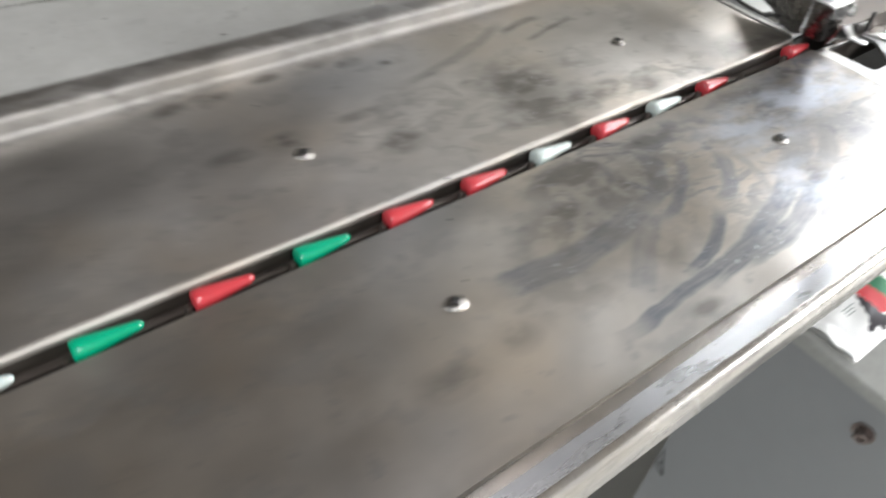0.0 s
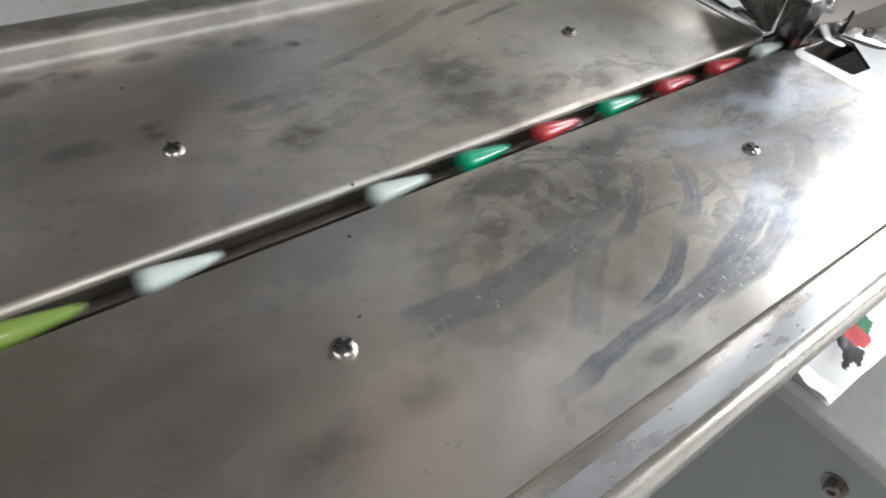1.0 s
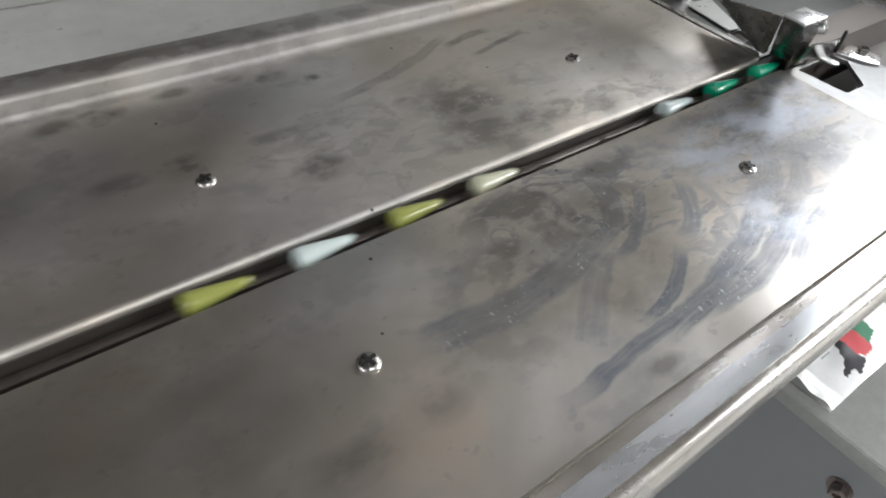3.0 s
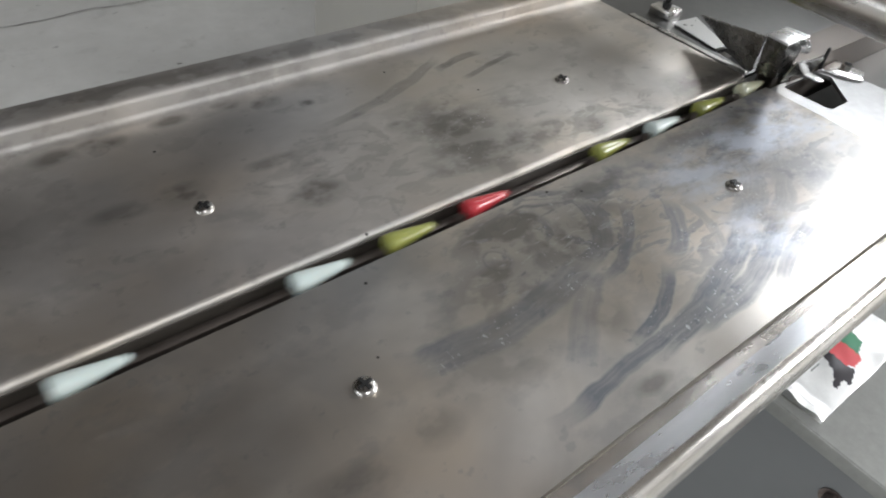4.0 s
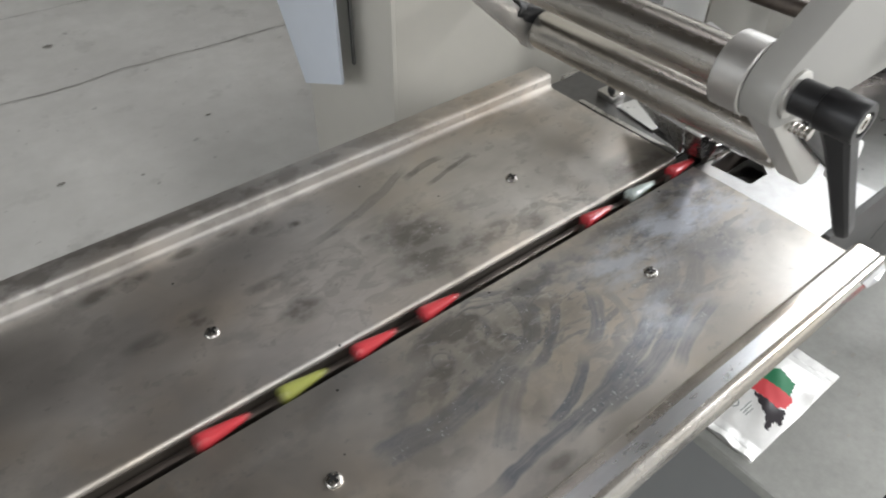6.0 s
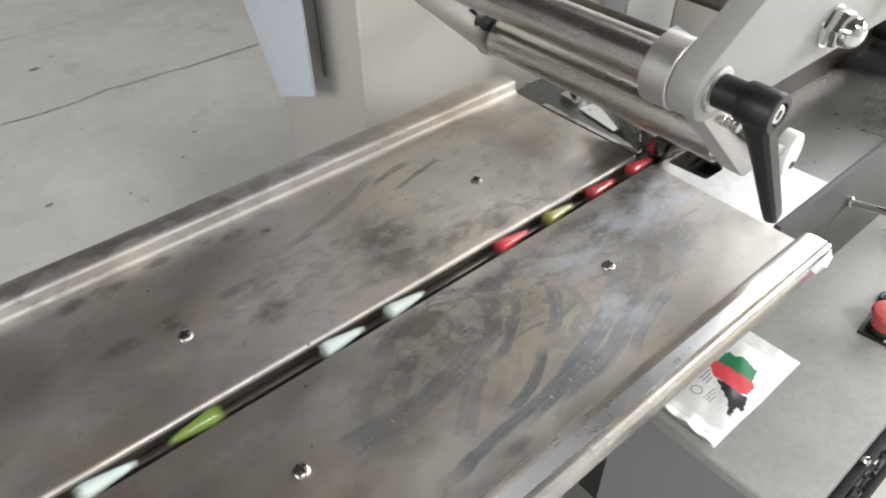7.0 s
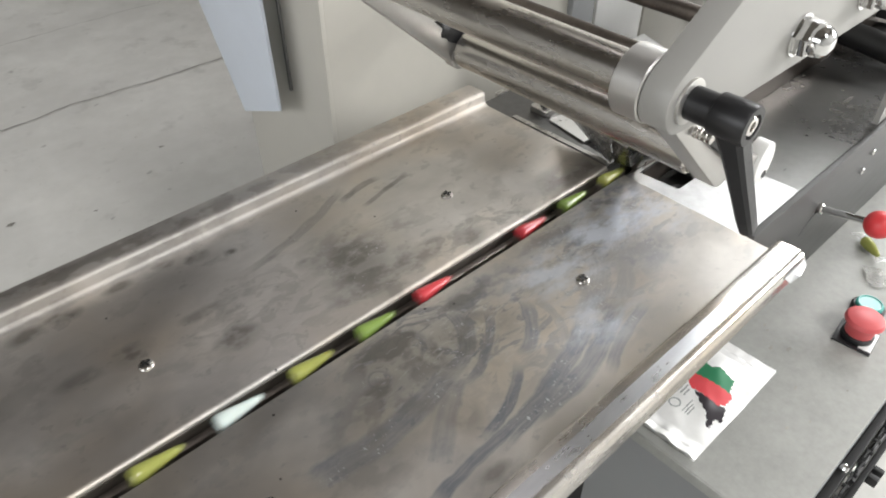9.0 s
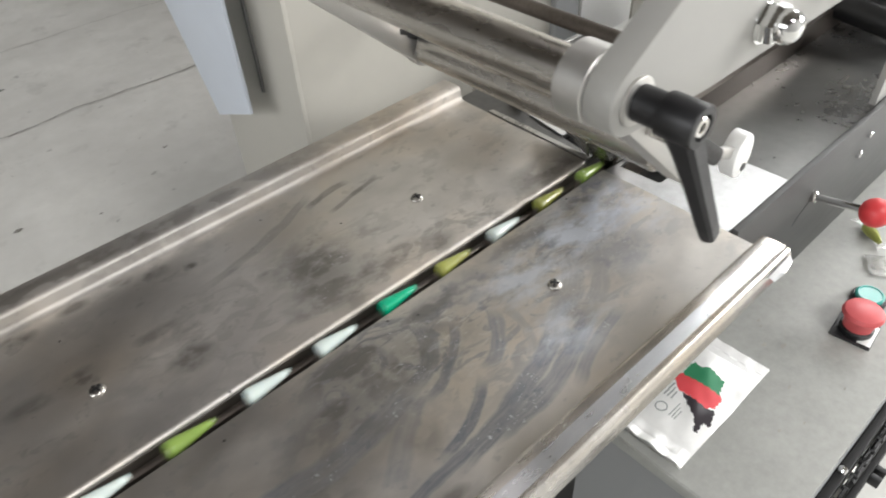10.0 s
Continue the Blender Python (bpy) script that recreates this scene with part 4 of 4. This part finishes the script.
def emergency_stop():
    e = empty("emergency_stop", "red mushroom emergency stop button on a square plate", "emergency stop", "", pose(0.5215, -0.2100, TOP, 0, 0, 6))
    part("base_plate", box(-0.0168, 0.0168, -0.0168, 0.0168, 0, 0.0022, bevel=0.0008), BLACK_PLASTIC, e)
    part("label_plate", box(-0.0142, 0.0142, -0.0163, -0.0055, 0.0023, 0.0029), WHITE_PLASTIC, e, "pale label plate under the button")
    part("ring", lathe([(0.0132, 0.0024), (0.0139, 0.0034), (0.0139, 0.0075), (0.0128, 0.0085)], steps=36), BLACK_PLASTIC, e)
    part("stem", lathe([(0.0122, 0.0086), (0.0124, 0.0110), (0.0132, 0.0190), (0.0142, 0.0212)], steps=36), RED_FADED, e)
    part("cap", lathe([(0.0140, 0.0205), (0.0160, 0.0212), (0.0170, 0.0226), (0.0168, 0.0243), (0.0154, 0.0266), (0.0108, 0.0284), (0.0050, 0.0293), (0, 0.0295)], steps=40), RED_FADED, e, "faded red domed cap")


emergency_stop()


def start_button():
    b = empty("push_button", "teal green round push button in a dark ring", "push button", "", pose(0.566, -0.2020, TOP))
    part("ring", lathe([(0.0150, 0), (0.0152, 0.0040), (0.0135, 0.0060), (0.0125, 0.0060)], steps=36), BLACK_PLASTIC, b)
    part("button", lathe([(0.0122, 0.0058), (0.0122, 0.0085), (0.0108, 0.0098), (0.0100, 0.0098), (0.0095, 0.0090), (0, 0.0090)], steps=36), TEAL_PLASTIC, b)


start_button()


def lever():
    e = empty("ball_lever", "polished rod lever with a red ball knob", "lever")
    a, b = Vector((0.552, -0.1286, 0.8560)), Vector((0.5480, -0.1700, 0.8665))
    q = (b - a).to_track_quat("Z", "Y").to_matrix().to_4x4()
    n = (b - a).length
    part("rod", lathe([(0.0034, 0), (0.0034, n)], Matrix.Translation(a) @ q, steps=16), CHROME, e)
    part("boss", lathe([(0.0052, 0), (0.0052, 0.004), (0.0040, 0.005)], Matrix.Translation(a) @ q, steps=20), POLISHED, e)
    k = 0.0125
    ball = [(k * math.cos(radians(t)), n + k * 0.9 + k * math.sin(radians(t))) for t in range(-65, 90, 10)] + [(0, n + 1.9 * k)]
    part("knob", lathe(ball, Matrix.Translation(a) @ q, steps=28), RED_PLASTIC, e, "red plastic ball knob")


lever()


def sachet():
    s = empty("foil_sachet", "silver foil sachet with a green, red and black print", "sachet", "", pose(0, 0, TOP))
    x0, x1, y0, y1 = 0.2960, 0.4290, -0.1805, -0.1225
    rng = random.Random(3)
    folds = [(rng.uniform(x0, x1), rng.uniform(y0, y1), rng.uniform(0, 3.14), rng.uniform(0.004, 0.010), rng.uniform(-0.0016, 0.0016)) for _ in range(34)]

    def height(x, y):
        u, v = (x - x0) / (x1 - x0), (y - y0) / (y1 - y0)
        swell = max(0.0, math.sin(math.pi * min(1, max(0, (u - 0.05) / 0.82)))) ** 0.6 * max(0.0, math.sin(math.pi * v)) ** 0.55
        z = 0.0012 + 0.0042 * swell
        for fx, fy, a, w, d in folds:
            t = (x - fx) * math.cos(a) + (y - fy) * math.sin(a)
            along = -(x - fx) * math.sin(a) + (y - fy) * math.cos(a)
            z += d * math.exp(-(t / w) ** 2 - (along / 0.022) ** 2) * swell
        if u < 0.12:
            z += 0.0050 * ((0.12 - u) / 0.12) ** 1.5 * (0.35 + 0.65 * math.sin(math.pi * v)) + 0.0012 * math.sin(v * 17) * (0.12 - u) / 0.12
        if u > 0.92:
            z += 0.0002 * math.sin(v * 23)
        return max(0.0008, z)

    def at(u, v):
        x, y = x0 + (x1 - x0) * u, y0 + (y1 - y0) * v
        bow = 0.0035 * math.sin(math.pi * v) * (1 - u) ** 3
        return x - bow * 0.6, y + 0.0008 * math.sin(u * 9)

    def inside(x, y, poly):
        hit = False
        for (ax, ay), (bx, by) in zip(poly, poly[1:] + poly[:1]):
            if (ay > y) != (by > y) and x < (bx - ax) * (y - ay) / (by - ay) + ax:
                hit = not hit
        return hit

    green = [(0.3860, -0.1316), (0.3905, -0.1339), (0.3880, -0.1394), (0.3932, -0.1452), (0.3901, -0.1552), (0.3880, -0.1618), (0.3790, -0.1643), (0.3731, -0.1661), (0.3718, -0.1358), (0.3721, -0.1318)]
    red = [(0.3657, -0.1285), (0.3721, -0.1318), (0.3718, -0.1358), (0.3731, -0.1661), (0.3719, -0.1699), (0.3594, -0.1703), (0.3537, -0.1658), (0.3549, -0.1518), (0.3547, -0.1394)]
    black = [(0.3541, -0.1430), (0.3549, -0.1518), (0.3537, -0.1658), (0.3574, -0.1715), (0.3417, -0.1771), (0.3403, -0.1712), (0.3295, -0.1725), (0.3300, -0.1689), (0.3387, -0.1644), (0.3453, -0.1550)]
    ring = [(0.3315 + 0.0052 * math.cos(i * 0.3), -0.1390 + 0.0052 * math.sin(i * 0.3)) for i in range(21)]
    hollow = [(0.3315 + 0.0040 * math.cos(i * 0.3), -0.1390 + 0.0040 * math.sin(i * 0.3)) for i in range(21)]
    bars = [[(0.343, y), (0.343 + n, y), (0.343 + n, y - 0.0013), (0.343, y - 0.0013)] for y, n in ((-0.1330, 0.016), (-0.1362, 0.012), (-0.1394, 0.009))]
    bars += [[(0.328, y), (0.328 + n, y), (0.328 + n, y - 0.0010), (0.328, y - 0.0010)] for y, n in ((-0.1478, 0.016), (-0.1503, 0.012), (-0.1528, 0.010))]
    groups = {"foil": bmesh.new(), "green": bmesh.new(), "red": bmesh.new(), "black": bmesh.new(), "grey": bmesh.new()}
    nu, nv = 300, 130
    for i in range(nu):
        for j in range(nv):
            x, y = at((i + 0.5) / nu, (j + 0.5) / nv)
            # ragged brush-stroke outline of the print
            jx, jy = x + 0.0005 * math.sin(y * 1100) + 0.0002 * math.sin(y * 2900), y + 0.0005 * math.sin(x * 1300) + 0.0002 * math.sin(x * 3100)
            kind = "foil"
            if inside(jx, jy, green):
                kind = "green"
            elif inside(jx, jy, red):
                kind = "red"
            elif inside(jx, jy, black):
                kind = "black"
            elif (inside(x, y, ring) and not inside(x, y, hollow)) or any(inside(x, y, b) for b in bars):
                kind = "grey"
            bm = groups[kind]
            quad = []
            for a, b in ((i, j), (i + 1, j), (i + 1, j + 1), (i, j + 1)):
                px, py = at(a / nu, b / nv)
                quad.append(bm.verts.new((px, py, height(px, py))))
            bm.faces.new(quad)
    mats = {"foil": FOIL, "green": PRINT_GREEN, "red": PRINT_RED, "black": PRINT_BLACK, "grey": PRINT_GREY}
    names = {"foil": "pouch", "green": "printed_shape", "red": "printed_shape", "black": "printed_shape", "grey": "printed_mark"}
    body = None
    for kind, bm in groups.items():
        bmesh.ops.remove_doubles(bm, verts=bm.verts[:], dist=1e-6)
        if kind == "foil":
            low = [bm.verts.new(p) for p in ((x0, y0, 0), (x1, y0, 0), (x1, y1, 0), (x0, y1, 0))]
            bm.faces.new(low[::-1])
            body = part("pouch", bm, FOIL, s, "crinkled silver foil")
        else:
            part(names[kind], bm, mats[kind], body, f"{kind} print")


FOIL = surface("silver foil", (0.84, 0.84, 0.82), 0.42, 0.35, 0.06, 60, 0.15, 0.0006)
PRINT_GREEN = surface("green print", (0.02, 0.19, 0.085), 0.5, 0.1, 0.08, 60, 0.05, 0.0004)
PRINT_RED = surface("red print", (0.62, 0.06, 0.07), 0.5, 0.1, 0.08, 60, 0.05, 0.0004)
PRINT_BLACK = surface("black print", (0.03, 0.025, 0.03), 0.35, 0.1, 0.1, 60, 0.05, 0.0004)
PRINT_GREY = surface("grey print", (0.26, 0.28, 0.27), 0.5, 0.0, 0.1, 60, 0.05, 0.0004)
sachet()


def wrapped_candy():
    w = empty("wrapped_candy", "yellow-green candy in a clear twisted wrapper", "wrapped candy", "", pose(0.656, -0.1660, TOP + 0.0062, 0, 0, -128))
    part("candy", lathe([(0, -0.012), (0.004, -0.0118), (0.0060, -0.009), (0.0055, 0), (0.0035, 0.011), (0.0022, 0.0145), (0, 0.015)], pose(0, 0, 0, 0, 90, 0), steps=20), CANDY["y"][1], w)
    rng = random.Random(11)
    for sgn in (-1, 1):
        bm = bmesh.new()
        mid = [bm.verts.new((sgn * (0.0125 + 0.0028 * i), 0, -0.002 + 0.0006 * i)) for i in range(5)]
        for side in (-1, 1):
            edge = [bm.verts.new((sgn * (0.0125 + 0.0030 * i), side * (0.0015 + 0.0018 * i), -0.003 + rng.uniform(0, 0.004))) for i in range(5)]
            for i in range(4):
                bm.faces.new((mid[i], mid[i + 1], edge[i + 1], edge[i]))
        bmesh.ops.solidify(bm, geom=bm.faces[:], thickness=0.0003)
        part("wrapper_end", bm, WRAP, w, "clear crinkled film")


def clear_film():
    m, nt, p = nodes_of("clear film")
    p.inputs["Base Color"].default_value = (0.92, 0.92, 0.9, 1)
    p.inputs["Roughness"].default_value = 0.12
    p.inputs["Transmission Weight"].default_value = 0.8
    p.inputs["IOR"].default_value = 1.3
    bumped(nt, p, noise_tex(nt, 300, 3), 0.4, 0.0006)
    return m


WRAP = clear_film()
wrapped_candy()


def empty_wrapper():
    rng = random.Random(21)
    bm = bmesh.new()
    grid = [[bm.verts.new((0.030 * (i / 8 - 0.5), 0.018 * (j / 5 - 0.5), 0.002 + rng.uniform(0, 0.007) * math.sin(math.pi * (i + 0.5) / 9))) for j in range(6)] for i in range(9)]
    for i in range(8):
        for j in range(5):
            bm.faces.new((grid[i][j], grid[i + 1][j], grid[i + 1][j + 1], grid[i][j + 1]))
    bmesh.ops.solidify(bm, geom=bm.faces[:], thickness=0.0003)
    ob = thing("empty_wrapper", bm, WRAP, "crumpled clear candy wrapper on the control box", "wrapper", smooth=False)
    ob.matrix_world = pose(0.618, -0.1880, TOP - 0.001, 0, 0, 35)


empty_wrapper()


def side_mechanism():
    m = empty("chain_guide", "black steel chain guide with bright studs beside the control box", "chain guide")
    part("rail", box(0.300, 0.90, -0.2660, -0.2580, 0.690, 0.716, bevel=0.001), DARK, m)
    part("rail", box(0.405, 0.90, -0.2790, -0.2730, 0.680, 0.694, bevel=0.001), DARK, m)
    for i in range(7):
        x = 0.345 + 0.055 * i
        part("cross_block", box(x - 0.007, x + 0.007, -0.2740, -0.2585, 0.676, 0.698, bevel=0.001), DARK, m)
        if i % 3 == 1:
            part("stud", lathe([(0.0036, 0), (0.0038, 0.004), (0.0025, 0.006), (0, 0.0062)], pose(x + 0.02, -0.2620, 0.7160), steps=14), CHROME, m, "bright round stud")
    for x in (0.455, 0.466, 0.56, 0.571):
        part("tooth", box(x - 0.003, x + 0.003, -0.2880, -0.2790, 0.682, 0.692, bevel=0.0008), DARK, m)
    for i in range(16):
        x = 0.392 + 0.0165 * i
        part("chain_link", prism([(x - 0.0075, 0.7045), (x - 0.0050, 0.7085), (x + 0.0050, 0.7085), (x + 0.0075, 0.7045), (x + 0.0050, 0.7005), (x - 0.0050, 0.7005)], "y", -0.2700 - 0.0016 * (i % 2), -0.2682 - 0.0016 * (i % 2)), DARK, m)
        part("roller_pin", lathe([(0.0020, 0), (0.0020, 0.006)], pose(x + 0.008, -0.2730, 0.7045) @ ALONG_Y, steps=10), DARK, m)
    part("slide_plate", box(0.40, 0.45, -0.2690, -0.2662, 0.700, 0.7030, bevel=0.0005), ALU, m, "small grey slide plate")
    part("rod", lathe([(0.0028, 0), (0.0028, 0.30)], pose(0.43, -0.2710, 0.6980) @ pose(0, 0, 0, 0, 90, 0), steps=14), DARK, m)
    part("stand", box(0.70, 0.74, -0.2780, -0.2590, 0.0, 0.6755, bevel=0.002), DARK, m)


side_mechanism()


# ---- what moves ----
PITCH, SPEED, START = 0.0535, 0.2675, 0.0115
FIRST = -7
ORDER = "r-rwrwrrgrgw-wlggw--cywy-ryw-wrwr--rryr-ww-lwylr-rlywygwwlw"
TURNED = {36}
MOVING = []


def candies():
    made = {}
    for i, c in enumerate(ORDER):
        k = FIRST + i
        if c == "-":
            continue
        if c not in made:
            bm = lathe([(0, 0), (0.0042, 0.0001), (0.0054, 0.0009), (0.0058, 0.0025), (0.0056, 0.005), (0.0046, 0.0125), (0.0034, 0.021), (0.0026, 0.0275), (0.0019, 0.0300), (0.0008, 0.0311), (0, 0.0312)], pose(0, 0, 0, 0, 90, 0), steps=20)
            made[c] = to_mesh("cone_candy", bm, CANDY[c][1])
        ob = new("cone_candy", made[c])
        tagged(ob, f"{CANDY[c][0]} cone-shaped candy lying in the steel channel", "candy", "candies in the channel")
        x = START - PITCH * k
        turn = 180 if k in TURNED else 0
        MOVING.append((ob, x + (0.0312 if turn else 0.0), 0.0025, DECK - 0.0036, turn))
    bm = bmesh.new()
    add_box(bm, -0.0042, -0.0012, -0.0006, 0.0033, -0.016, -0.0006, bevel=0.0005)
    me = to_mesh("chain_pusher", bm, BROWN_STEEL)
    for k in range(FIRST, FIRST + len(ORDER)):
        ob = tagged(new("chain_pusher", me), "small worn steel pusher of the channel chain", "pusher", "pushers of the chain")
        MOVING.append((ob, START - PITCH * k, 0.0, DECK - 0.0036, 0))


candies()


def motions():
    for ob, x, y, z, turn in MOVING:
        walk(ob, [(0.0, pose(x, y, z, 0, 0, turn)), (10.0, pose(x + SPEED * 10.0, y, z, 0, 0, turn))])


motions()
